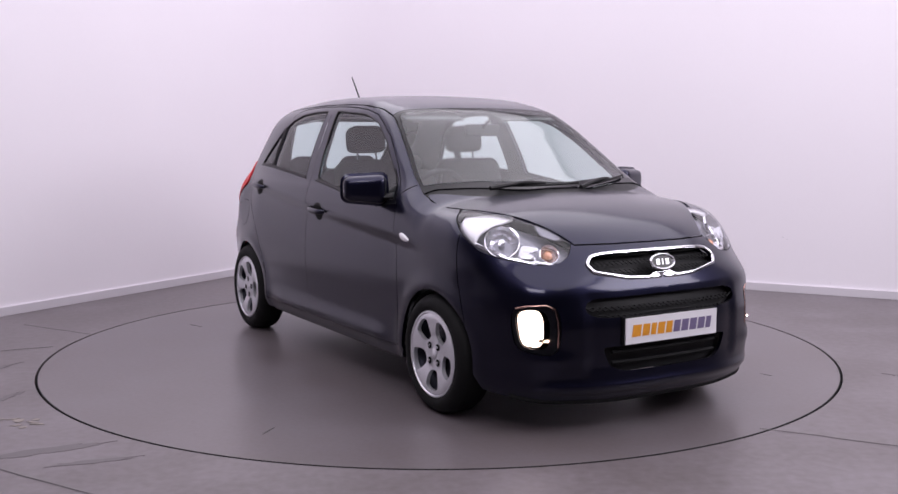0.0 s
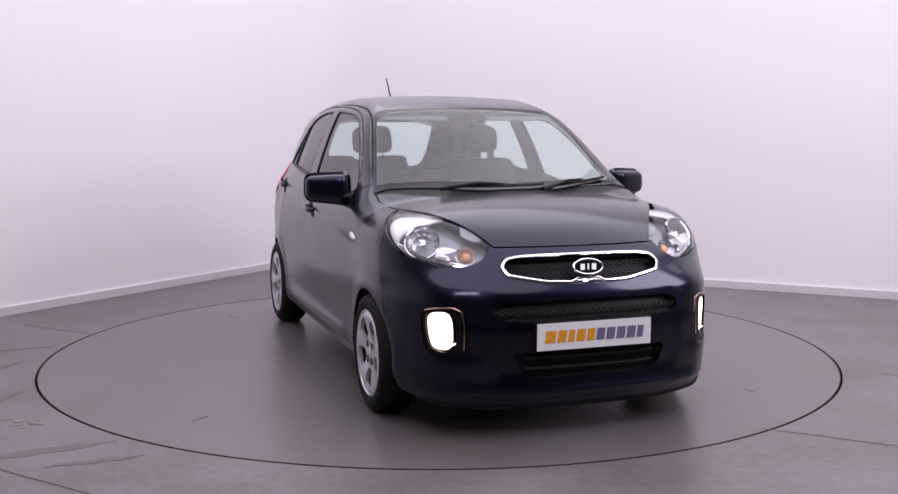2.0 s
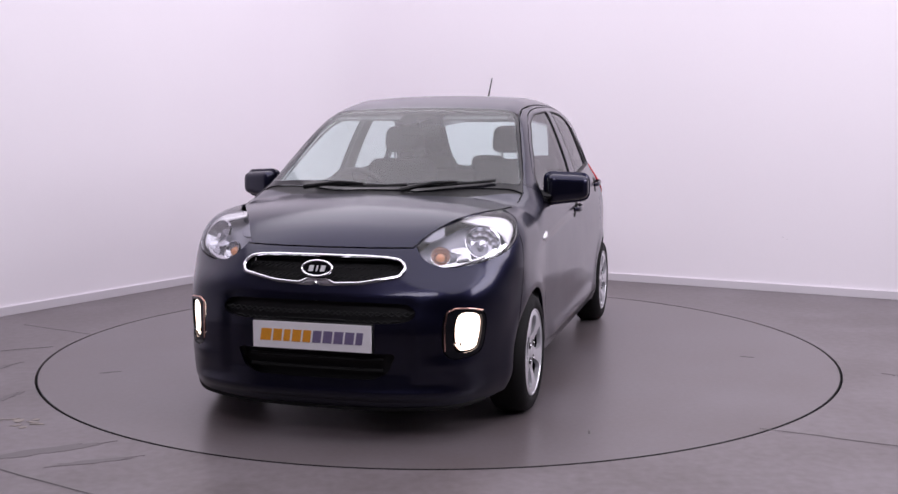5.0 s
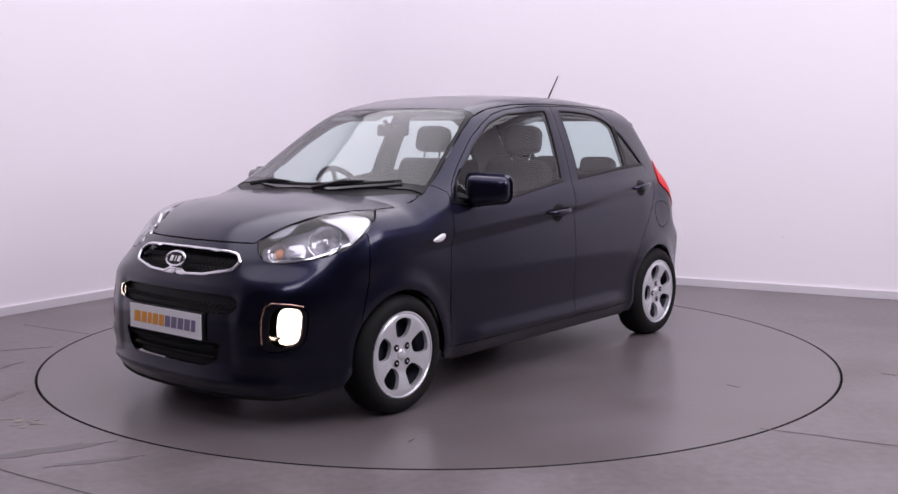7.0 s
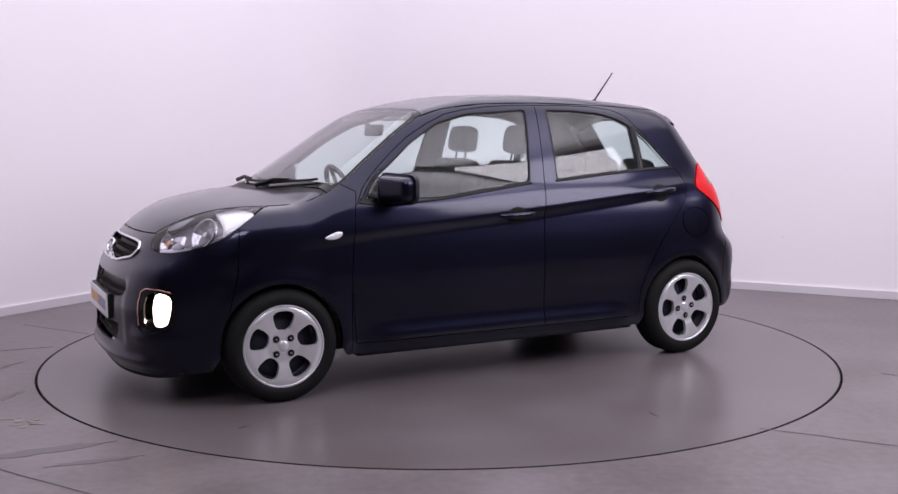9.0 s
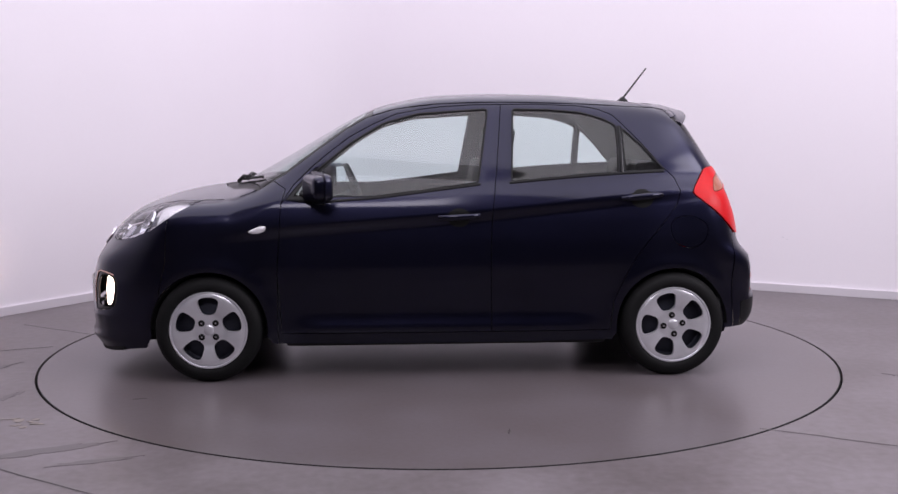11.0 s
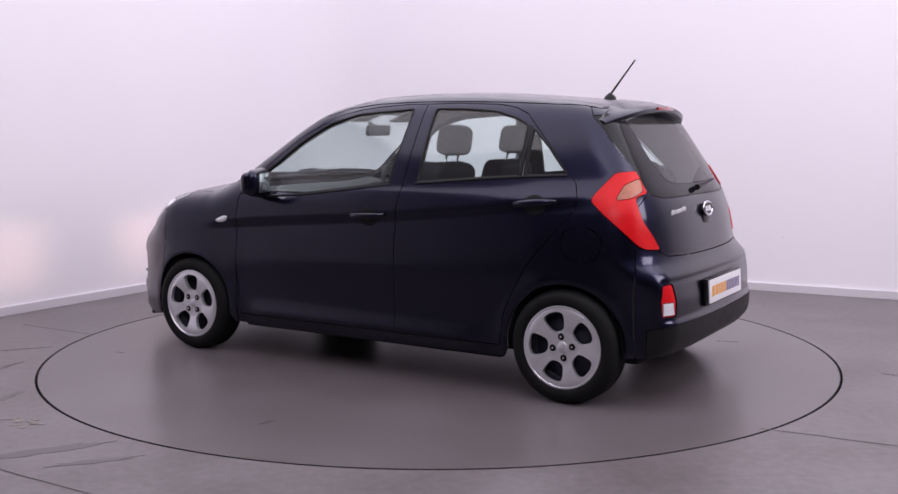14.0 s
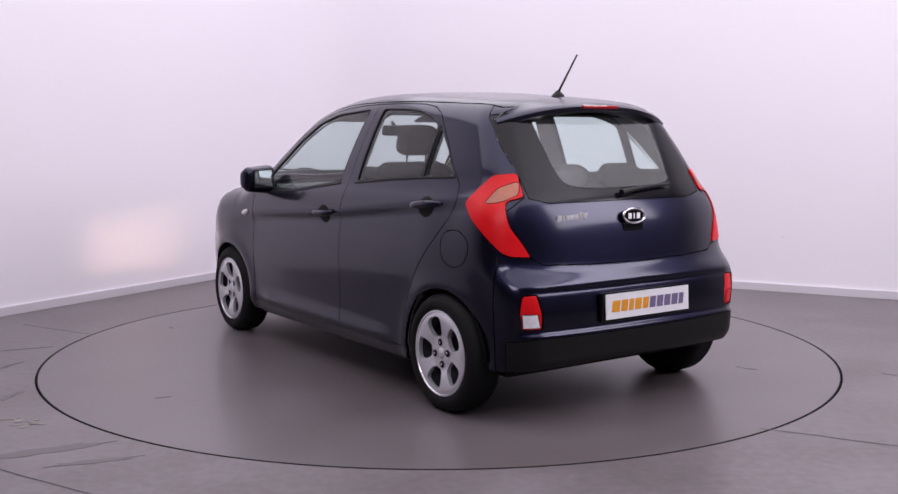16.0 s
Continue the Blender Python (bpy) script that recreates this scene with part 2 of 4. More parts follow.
def floor_wear():
    """Joints, scuffs and a worn patch on the floor, each a thin layer of its own."""
    for (ax, ay), (bx, by) in (((-1.95, -2.03), (-1.0, -2.62)), ((1.37, -1.70), (2.6, -2.36)), ((-2.9, -.23), (-2.30, .03)), ((-2.75, .73), (-2.20, .40))):
        d, n = Vector((bx - ax, by - ay, 0)), 12
        rng = random.Random(int(ax * 100))
        line = [(ax + d.x * k / n, ay + d.y * k / n + rng.uniform(-.006, .006), .0012) for k in range(n + 1)]
        ob = link("floor_joint", tube(line, .0045, 6, False, .2), SMUDGE, smooth=False)
        tagged(ob, "thin dark joint line in the concrete floor", "floor joint", kind="structure")
    rng = random.Random(4)
    for k in range(9):
        x, y = -1.86 + rng.uniform(-.12, .10), -1.585 + rng.uniform(-.07, .07)
        bm = place(slab(blot(rng, rng.uniform(.02, .055), rng.uniform(.012, .03), 18, .6), .0015), pose(x, y, .002 + k * .0001, 0, 0, rng.uniform(0, 180)))
        tagged(link("floor_chip", bm, SCRAPE, smooth=False), "pale worn chip in the concrete floor", "floor chip", kind="structure")
    for x, y, w, h, turn in ((-1.62, -2.0, .34, .05, 28), (-1.35, -2.12, .22, .03, 20), (-2.45, -.62, .3, .05, 60), (2.55, -.9, .35, .04, -40), (-2.1, -1.2, .2, .035, 75)):
        bm = place(slab(blot(rng, w, h, 30, .5), .001), pose(x, y, .0013, 0, 0, turn))
        tagged(link("floor_stain", bm, STAIN, smooth=False), "faint darker stain on the concrete floor", "floor stain", kind="structure")
    for (x, y, z), w in (((2.712, 2.062, .437), .012), ((2.74, 2.046, .42), .007), ((3.034, 1.89, .096), .006)):
        bm = place(slab(blot(rng, w * .8, w * .5, 12, .5), .0012), Matrix.Translation((x - .0012, y - .0025, z)) @ pose(0, 0, 0, 0, 0, -28.2) @ pose(0, 0, 0, 90, 0, 0))
        tagged(link("wall_mark", bm, SKIRT, smooth=False), "tiny grey scuff on the white wall", "wall mark", kind="structure")


DISC_R, HOLE_R = 2.221, 2.232


def turntable():
    """The round platform; its top lies level with the floor."""
    root = new("turntable")
    tagged(root, "round grey painted turntable set flush into the floor", "turntable")
    part("platform", lathe([(0, 0), (.6, 0), (1.2, 0), (DISC_R - .004, 0), (DISC_R, -.004), (DISC_R, -.045), (0, -.045)], 192), DISC, root)
    # dark band added on the rim to stand for the shaded gap
    part("rim_strip", lathe([(DISC_R - .003, .0006), (DISC_R + .0015, -.001), (DISC_R + .0015, -.03), (DISC_R - .003, -.03)], 192), GAP, root, "dark edge band standing for the gap's shade")
    rng = random.Random(11)
    for x, y, w, h, a in ((-1.43, -1.04, .05, .008, 20), (-1.36, -1.02, .018, .006, 60), (-.2, 1.75, .05, .006, 80), (1.5, 1.1, .04, .005, 10), (1.1, -1.5, .06, .006, 130)):
        part("scuff", place(slab(blot(rng, w, h, 16, .5), .001), pose(x, y, .0012, 0, 0, a)), SMUDGE, root, "dark rubber scuff", smooth=False)
    return root


# ---- the car's skin ----
def curve(pts):
    """A monotone cubic through (at, value) pairs, as a function of numpy arrays."""
    p = np.array(sorted(pts), float)
    x, y = p[:, 0], p[:, 1]
    h, d = np.diff(x), np.diff(y) / np.diff(x)
    m = np.zeros(len(x))
    m[0], m[-1] = d[0], d[-1]
    for i in range(1, len(x) - 1):
        if d[i - 1] * d[i] > 0:
            a, b = 2 * h[i] + h[i - 1], h[i] + 2 * h[i - 1]
            m[i] = (a + b) / (a / d[i - 1] + b / d[i])

    def f(q):
        q = np.clip(np.asarray(q, float), x[0], x[-1])
        i = np.clip(np.searchsorted(x, q) - 1, 0, len(x) - 2)
        t = (q - x[i]) / h[i]
        return ((1 + 2 * t) * (1 - t) ** 2 * y[i] + t * (1 - t) ** 2 * h[i] * m[i]
                + t * t * (3 - 2 * t) * y[i + 1] + t * t * (t - 1) * h[i] * m[i + 1])
    return f


def ramp(a, b, v):
    t = np.clip((v - a) / (b - a), 0, 1)
    return t * t * (3 - 2 * t)


def smax(a, b, k):
    h = np.maximum(k - np.abs(a - b), 0) / k
    return np.maximum(a, b) + h * h * k / 4


HUB_X, HUB_Z, TYRE_R, ARCH_R = 1.193, 0.27, 0.272, 0.295
# the car's own space: x forward from the middle of the wheelbase, y to its left, z up from the floor
TOP_LINE = curve([(1.95, .56), (1.85, .70), (1.79, .765), (1.70, .83), (1.536, .905), (1.436, .935), (1.30, .962), (1.10, .992), (1.0, 1.043), (.867, 1.117),
                  (.667, 1.233), (.5, 1.327), (.368, 1.391), (.203, 1.437), (.005, 1.469), (-.291, 1.479), (-.588, 1.473), (-.786, 1.460),
                  (-1.05, 1.438), (-1.314, 1.405), (-1.5, 1.375)])
CROWN = curve([(1.9, .25), (1.7, .22), (1.4, .12), (1.15, .14), (.95, .20), (.7, .16), (.4, .07), (0, .09), (-1, .09), (-1.45, .12)])
SECTION = curve([(0, .70), (.15, .735), (.2, .752), (.27, .769), (.34, .768), (.42, .770), (.52, .779), (.6, .785), (.7, .787), (.8, .781), (.88, .768), (.95, .748), (1.0, .726),
                 (1.1, .692), (1.2, .652), (1.3, .608), (1.38, .567), (1.5, .495)])
LOW_TAPER = curve([(1.9, .2), (1.7, .10), (1.5, .025), (1.3, .003), (1.1, 0), (-1.0, 0), (-1.3, .02), (-1.5, .05), (-1.7, .10)])
HIGH_TAPER = curve([(1.2, .10), (.9, .038), (.35, .022), (0, .008), (-.3, 0), (-.7, .005), (-1.1, .03), (-1.4, .07), (-1.6, .11)])
CREASE = curve([(1.3, .735), (.84, .774), (-.24, .857), (-1.22, .956), (-1.5, .98)])
NOSE = curve([(.05, 1.66), (.10, 1.80), (.165, 1.875), (.28, 1.90), (.45, 1.905), (.56, 1.885), (.66, 1.845), (.72, 1.815), (.79, 1.775), (.9, 1.70), (1.1, 1.5)])
TAIL = curve([(.12, -1.50), (.19, -1.585), (.23, -1.645), (.30, -1.70), (.35, -1.708), (.476, -1.71), (.56, -1.70), (.62, -1.675), (.68, -1.645), (.73, -1.635), (.87, -1.605),
              (.94, -1.58), (1.064, -1.505), (1.174, -1.435), (1.314, -1.345), (1.45, -1.27)])


def skin(x, y, z):
    """Below zero inside the car's outer skin, above zero outside, in about metres."""
    a = np.abs(y)
    rise = (TOP_LINE(x + .01) - TOP_LINE(x - .01)) / .02
    top = (z - TOP_LINE(x) + CROWN(x) * a * a) / np.sqrt(1 + np.minimum(rise * rise, 4))
    high = ramp(.88, 1.08, z)
    width = SECTION(z) - LOW_TAPER(x) * (1 - high) - HIGH_TAPER(x) * high
    under = CREASE(x) - z
    width = width - .021 * ramp(-.02, .05, under) * np.exp(-(under / .24) ** 2) * ramp(1.25, .75, x) * ramp(-1.45, -1.15, x)
    width = width + .012 * np.exp(-((z - .265) / .045) ** 2) * ramp(.8, .6, x) * ramp(-.85, -.6, x)
    for hub in (HUB_X, -HUB_X):
        r = np.hypot(x - hub, z - HUB_Z)
        width = width + .009 * np.exp(-((r - .31) / .05) ** 2)
    side = a - width
    low = ramp(.72, .58, z)
    bow = low * (.55 * a ** 2.85 + 6 * np.maximum(a - .62, 0) ** 2) + (1 - low) * .70 * a ** 2.85
    front = x - NOSE(z) + bow - .018 * np.exp(-((z - .63) / .05) ** 2 - ((a - .52) / .14) ** 2)
    front = front + .010 * ramp(.45, .38, a) * ramp(.24, .30, z) * ramp(.61, .57, z) - .020 * np.exp(-((z - .205) / .026) ** 2) - .014 * np.exp(-((z - .325) / .032) ** 2 - ((a - .60) / .11) ** 2)
    rear = TAIL(z) - x + (.03 * low + .065 * (1 - low)) * (a / .6) ** 3
    rear = rear + .014 * ramp(.69, .64, a) * ramp(.395, .42, z) * ramp(.615, .585, z)
    f = smax(side, front * .85, .08)
    f = smax(f, rear * .9, .10)
    return smax(f, top, .10)


def cross(origin, way, near, far):
    """Where rays leave the skin: bisection between two distances."""
    lo, hi = np.full(len(origin), near), np.full(len(origin), far)
    for _ in range(34):
        mid = (lo + hi) / 2
        p = origin + mid[:, None] * way
        out = skin(p[:, 0], p[:, 1], p[:, 2]) > 0
        hi, lo = np.where(out, mid, hi), np.where(out, lo, mid)
    return origin + lo[:, None] * way


def normals(p):
    e, g = 1e-4, []
    for k in range(3):
        d = np.zeros(3)
        d[k] = e
        q, r = p + d, p - d
        g.append(skin(q[:, 0], q[:, 1], q[:, 2]) - skin(r[:, 0], r[:, 1], r[:, 2]))
    g = np.array(g).T
    return g / np.linalg.norm(g, axis=1)[:, None]


SPINE_F, SPINE_R, BEND = 1.25, -1.05, .7


def around(q):
    """Girth chart (s, z) to the skin: s is x along the flank, then bends round the nose or the tail."""
    s, z = q[:, 0], q[:, 1]
    turn = np.where(s > SPINE_F, (s - SPINE_F) / BEND, np.where(s < SPINE_R, (s - SPINE_R) / BEND, 0))
    o = np.stack([np.clip(s, SPINE_R, SPINE_F), 0 * s, z], 1)
    return cross(o, np.stack([np.sin(turn), np.cos(turn), 0 * s], 1), 0.0, 1.3)


def girth(p):
    """The reverse of around()."""
    p = np.asarray(p, float)
    x, y = p[..., 0], p[..., 1]
    s = np.where(x > SPINE_F, SPINE_F + BEND * np.arctan2(x - SPINE_F, y), np.where(x < SPINE_R, SPINE_R - BEND * np.arctan2(SPINE_R - x, y), x))
    return np.stack([s, p[..., 2]], -1)


def above(q):
    """Top chart (x, y) to the skin."""
    o = np.stack([q[:, 0], q[:, 1], np.full(len(q), .4)], 1)
    return cross(o, np.tile([0., 0., 1.], (len(q), 1)), 0.0, 1.3)


NOSE_S, TAIL_S = SPINE_F + BEND * math.pi / 2, SPINE_R - BEND * math.pi / 2


# ---- panels cut out of the skin ----
from mathutils.geometry import delaunay_2d_cdt


def soften(poly, size=1):
    """Rounds the corners of a closed outline, by about 18 mm for size 1."""
    p, out = [np.array(q, float) for q in poly], []
    for a, b, c in zip(p[-1:] + p[:-1], p, p[1:] + p[:1]):
        la, lc = np.linalg.norm(a - b), np.linalg.norm(c - b)
        s, e = b + (a - b) * min(.018 * size / max(la, 1e-9), .45), b + (c - b) * min(.018 * size / max(lc, 1e-9), .45)
        out += [(1 - t) ** 2 * s + 2 * t * (1 - t) * b + t * t * e for t in (0, .33, .67, 1)]
    return np.array(out)


def fill(poly, step):
    """The outline with points at least every step."""
    out, poly = [], np.asarray(poly, float)
    for a, b in zip(poly, np.roll(poly, -1, axis=0)):
        n = max(1, int(np.ceil(np.linalg.norm(b - a) / step)))
        out += [a + (b - a) * k / n for k in range(n)]
    return np.array(out)


def inside(pts, poly):
    x, y = pts[:, 0], pts[:, 1]
    hit = np.zeros(len(pts), bool)
    for (ax, ay), (bx, by) in zip(poly, np.roll(poly, -1, axis=0)):
        if ay != by:
            hit ^= ((ay > y) != (by > y)) & (x < (bx - ax) * (y - ay) / (by - ay) + ax)
    return hit


def cut(chart, domain, shapes, step, rest, guides=()):
    """Splits the part of a chart inside domain by outlines; the first shape that holds a triangle takes it. Gives name: piece."""
    domain = fill(domain, step * .7)
    lines = [domain] + [fill(s, step * .7) for _, s in shapes]
    rim = np.concatenate(lines + list(guides))
    lo, hi = domain.min(0), domain.max(0)
    gx, gy = np.meshgrid(np.arange(lo[0], hi[0], step), np.arange(lo[1], hi[1], step * .9))
    gx[::2] += step / 2
    grid = np.stack([gx.ravel(), gy.ravel()], 1)
    grid = grid[inside(grid, domain)]
    keep = np.ones(len(grid), bool)
    for k in range(0, len(grid), 500):
        d = np.abs(grid[k:k + 500, None] - rim[None]).max(2).min(1)
        keep[k:k + 500] = d > step * .42
    pts = np.concatenate([rim, grid[keep]])
    edges, at = [], 0
    for l in lines:
        edges += [(at + k, at + (k + 1) % len(l)) for k in range(len(l))]
        at += len(l)
    for l in guides:
        edges += [(at + k, at + k + 1) for k in range(len(l) - 1)]
        at += len(l)
    v, _, f, *_ = delaunay_2d_cdt([Vector(p) for p in pts], edges, [], 0, 1e-5)
    v = np.array([(q.x, q.y) for q in v])
    f = np.array([q for q in f if len(q) == 3])
    mid = v[f].mean(1)
    free = inside(mid, domain)
    pieces = {}
    for name, s in shapes:
        m = free & inside(mid, np.asarray(s))
        free &= ~m
        pieces[name] = (chart, v, f[m])
    pieces[rest] = (chart, v, f[free])
    return pieces


def mesh_piece(piece, gap=.0022, lift=0.0, fold=.016, mid=None, thin=False):
    """Vertices, normals and triangles of a piece, its rim drawn in by gap and folded inwards."""
    chart, v, f = piece
    used, f = np.unique(f, return_inverse=True)
    f, uv = f.reshape(-1, 3), v[used].copy()
    e = np.sort(np.concatenate([f[:, [0, 1]], f[:, [1, 2]], f[:, [2, 0]]]), 1)
    own = np.concatenate([f[:, 2], f[:, 0], f[:, 1]])
    code = e[:, 0] * len(uv) + e[:, 1]
    _, first, count = np.unique(code, return_index=True, return_counts=True)
    rim = [(e[i, 0], e[i, 1], own[i]) for i in first[count == 1]]
    axis = (lambda q: abs(q[mid[0]] - mid[1]) < 1e-4) if mid else (lambda q: False)
    rim = [r for r in rim if not (axis(uv[r[0]]) and axis(uv[r[1]]))]
    push = np.zeros_like(uv)
    for a, b, c in rim:
        d = uv[b] - uv[a]
        n = np.array([-d[1], d[0]]) / max(np.linalg.norm(d), 1e-9)
        n = n if n @ (uv[c] - uv[a]) > 0 else -n
        push[a] += n
        push[b] += n
    size = np.linalg.norm(push, axis=1)
    move = size > 1e-6
    push[move] *= (gap / size[move])[:, None]
    if mid:
        on = np.array([axis(q) for q in uv])
        push[on, mid[0]] = 0
    uv += push
    p = chart(uv)
    n = normals(p)
    p = p + n * lift
    t = np.cross(p[f[:, 1]] - p[f[:, 0]], p[f[:, 2]] - p[f[:, 0]])
    back = (t * n[f[:, 0]]).sum(1) < 0
    f[back] = f[back][:, ::-1]
    verts, norms, faces = list(p), list(n), [tuple(q) for q in f]
    if fold:
        # the folded rim: it starts with its own vertices so that the edge stays crisp
        where, low = {}, {}
        out = np.zeros_like(p)
        for a, b, c in rim:
            d = p[b] - p[a]
            w = np.cross(d, n[a])
            w = w if w @ (p[c] - p[a]) < 0 else -w
            out[a] += w / max(np.linalg.norm(w), 1e-9)
            out[b] += w / max(np.linalg.norm(w), 1e-9)
        for a, b, c in rim:
            for k in (a, b):
                if k not in where:
                    o = out[k] / max(np.linalg.norm(out[k]), 1e-9)
                    where[k] = len(verts)
                    verts.append(p[k] + o * .0006 - n[k] * .001)
                    norms.append(o)
                    low[k] = len(verts)
                    verts.append(p[k] - n[k] * fold)
                    norms.append(o)
            quad = (where[a], where[b], low[b], low[a])
            q = [np.asarray(verts[i]) for i in quad]
            if np.cross(q[1] - q[0], q[2] - q[0]) @ norms[where[a]] < 0:
                quad = quad[::-1]
            faces.append(quad)
    return np.array(verts), np.array(norms), faces


def skin_part(name, piece, material, parent, label="", side="both", **how):
    """Links a piece as one mesh: 'left', 'right', or 'both' halves as one."""
    p, n, f = mesh_piece(piece, **how)
    flip = np.array([1, -1, 1])
    if side == "right":
        p, n, f = p * flip, n * flip, [q[::-1] for q in f]
    if side == "both":
        k = len(p)
        p, n, f = np.concatenate([p, p * flip]), np.concatenate([n, n * flip]), f + [tuple(i + k for i in q[::-1]) for q in f]
    me = bpy.data.meshes.new(name)
    me.from_pydata(p.tolist(), [], [tuple(int(i) for i in q) for q in f])
    for q in me.polygons:
        q.use_smooth = True
    me.normals_split_custom_set_from_vertices(n.tolist())
    me.materials.append(material)
    ob = new(name, me)
    ob.parent = parent
    if label:
        ob["label"] = label
    return ob


def flank(x, z, y=.76):
    return tuple(girth((x, y, z)))


def arch(hub, r=ARCH_R, n=22):
    return [flank(hub + r * math.cos(a), HUB_Z + r * math.sin(a)) for a in [math.pi * 1.08 * k / n - math.pi * .04 for k in range(n + 1)]]


# the line where the flank meets the top of the car, as (x, y) from above
SEAM = [(1.737, 0), (1.734, .10), (1.728, .19), (1.712, .29), (1.692, .37), (1.583, .432), (1.436, .521), (1.32, .585), (1.248, .622), (1.13, .655), (1.02, .672), (.93, .672),
        (.80, .645), (.66, .606), (.5, .562), (.39, .533), (.24, .517), (0, .520), (-.3, .525), (-.7, .520), (-1.0, .503), (-1.15, .478), (-1.23, .45), (-1.25, .40), (-1.255, .2), (-1.255, 0)]
HEADLAMP = [(1.20, .925), (1.25, .96), (1.49, .95), (1.71, .90), (1.81, .86), (1.843, .80), (1.838, .752), (1.805, .722), (1.74, .712), (1.66, .718), (1.56, .738), (1.47, .770), (1.40, .818),
            (1.335, .868), (1.265, .908)]
FRONT_WINDOW = [(.765, .94), (.70, 1.03), (.63, 1.085), (.47, 1.212), (.30, 1.313), (.12, 1.362), (-.24, 1.386), (-.18, 1.008), (.10, .972), (.35, .942)]
MIRROR_SAIL = [(.80, .925), (.70, 1.04), (.645, 1.085), (.60, 1.085), (.60, .90)]
REAR_WINDOW = [(-.37, 1.386), (-.55, 1.383), (-.72, 1.370), (-.84, 1.338), (-.915, 1.300), (-.915, 1.058), (-.71, 1.045), (-.35, 1.014)]
QUARTER = [(-.945, 1.288), (-1.04, 1.200), (-1.15, 1.085), (-1.165, 1.068), (-.945, 1.060)]
FRONT_DOOR = [(.82, .905), (.845, .567), (.825, .245), (-.246, .245), (-.243, .70), (-.25, .86), (-.27, 1.022), (-.31, 1.409), (-.16, 1.407), (0, 1.397), (.12, 1.383), (.24, 1.358), (.36, 1.306), (.48, 1.240),
              (.57, 1.172), (.66, 1.098), (.76, 1.0)]
REAR_DOOR = [(-.246, .245), (-.243, .70), (-.25, .86), (-.27, 1.022), (-.31, 1.409), (-.5, 1.410), (-.72, 1.402), (-.82, 1.387), (-.90, 1.354), (-1.03, 1.222), (-1.15, 1.09), (-1.21, 1.03), (-1.225, .96),
             (-1.20, .89), (-1.13, .80), (-1.05, .70), (-.99, .62), (-.93, .51), (-.88, .40), (-.86, .245)]
FUEL = [(-1.165, .80), (-1.20, .83), (-1.27, .835), (-1.325, .80), (-1.335, .75), (-1.31, .69), (-1.25, .665), (-1.19, .69), (-1.165, .74)]
GRILLE = [(1.918, .712), (1.936, .740), (1.99, .748), (2.10, .752), (2.36, .753), (2.36, .664), (2.295, .662), (2.262, .646), (2.13, .651), (1.955, .678)]
GRILLE_LIP = [(2.22, .642), (2.26, .655), (2.29, .664), (2.3495, .666), (2.3495, .640), (2.28, .638)]
SLOT = [(1.915, .560), (1.95, .574), (2.10, .577), (2.36, .578), (2.36, .500), (2.02, .498), (1.95, .505), (1.915, .525)]
INTAKE = [(1.99, .372), (2.36, .376), (2.36, .268), (2.08, .270), (2.02, .295)]
VALANCE = [(-1.5, 0), (-1.5, .375), (-1.62, .392), (-2.4, .385), (-2.4, 0)]
FOG_LAMP = [(1.653, 0.510), (1.673, 0.533), (1.733, 0.540), (1.766, 0.525), (1.780, 0.480), (1.780, 0.400), (1.760, 0.374), (1.708, 0.376), (1.673, 0.390), (1.658, 0.450)]
FOG_TRIM = [(1.635, 0.515), (1.658, 0.545), (1.773, 0.560), (1.805, 0.545), (1.821, 0.480), (1.821, 0.390), (1.798, 0.355), (1.763, 0.350), (1.693, 0.362), (1.653, 0.378), (1.638, 0.450)]
FOG_BRACKET = [(1.653, 0.540), (1.703, 0.552), (1.768, 0.556), (1.798, 0.540), (1.811, 0.490), (1.813, 0.440), (1.811, 0.385)]
F_BUMPER = [(1.42, 0), (1.42, .46), (1.385, .62), (1.375, .84), (1.5, .80), (1.79, .80), (1.79, 1.0), (2.4, 1.0), (2.4, 0)]
FENDER = [(.845, 0), (.845, .567), (.82, .905), (.80, .98), (1.0, 1.1), (1.6, 1.1), (1.6, 0)]
TAIL_LAMP = [(-1.49, 1.085), (-1.39, 1.077), (-1.345, 1.03), (-1.30, .98), (-1.283, .95), (-1.33, .90), (-1.39, .838), (-1.47, .75), (-1.50, .735), (-1.575, .728), (-1.535, .80), (-1.495, .86), (-1.475, .93), (-1.47, .965), (-1.535, .982)]
TAIL_PALE = [(-1.385, .953), (-1.426, 1.021), (-1.503, 1.050), (-1.513, .994), (-1.453, .962)]
R_LAMP = [(-1.558, .578), (-1.605, .580), (-1.625, .50), (-1.625, .431), (-1.56, .431), (-1.548, .50)]
R_BUMPER = [(-1.47, 0), (-1.45, .52), (-1.46, .745), (-1.58, .722), (-1.62, .695), (-1.80, .687), (-2.3, .682), (-2.3, 0)]
R_GLASS = [(-1.27, 1.34), (-1.31, 1.30), (-1.40, 1.195), (-1.49, 1.09), (-1.555, .978), (-1.64, .957), (-1.83, .957), (-2.3, .960), (-2.3, 1.36), (-1.5, 1.36)]
R_CLEAR = [(-1.46, 1.345), (-1.51, 1.31), (-1.60, 1.19), (-1.66, 1.10), (-1.72, 1.035), (-1.84, 1.015), (-2.3, 1.01), (-2.3, 1.345)]
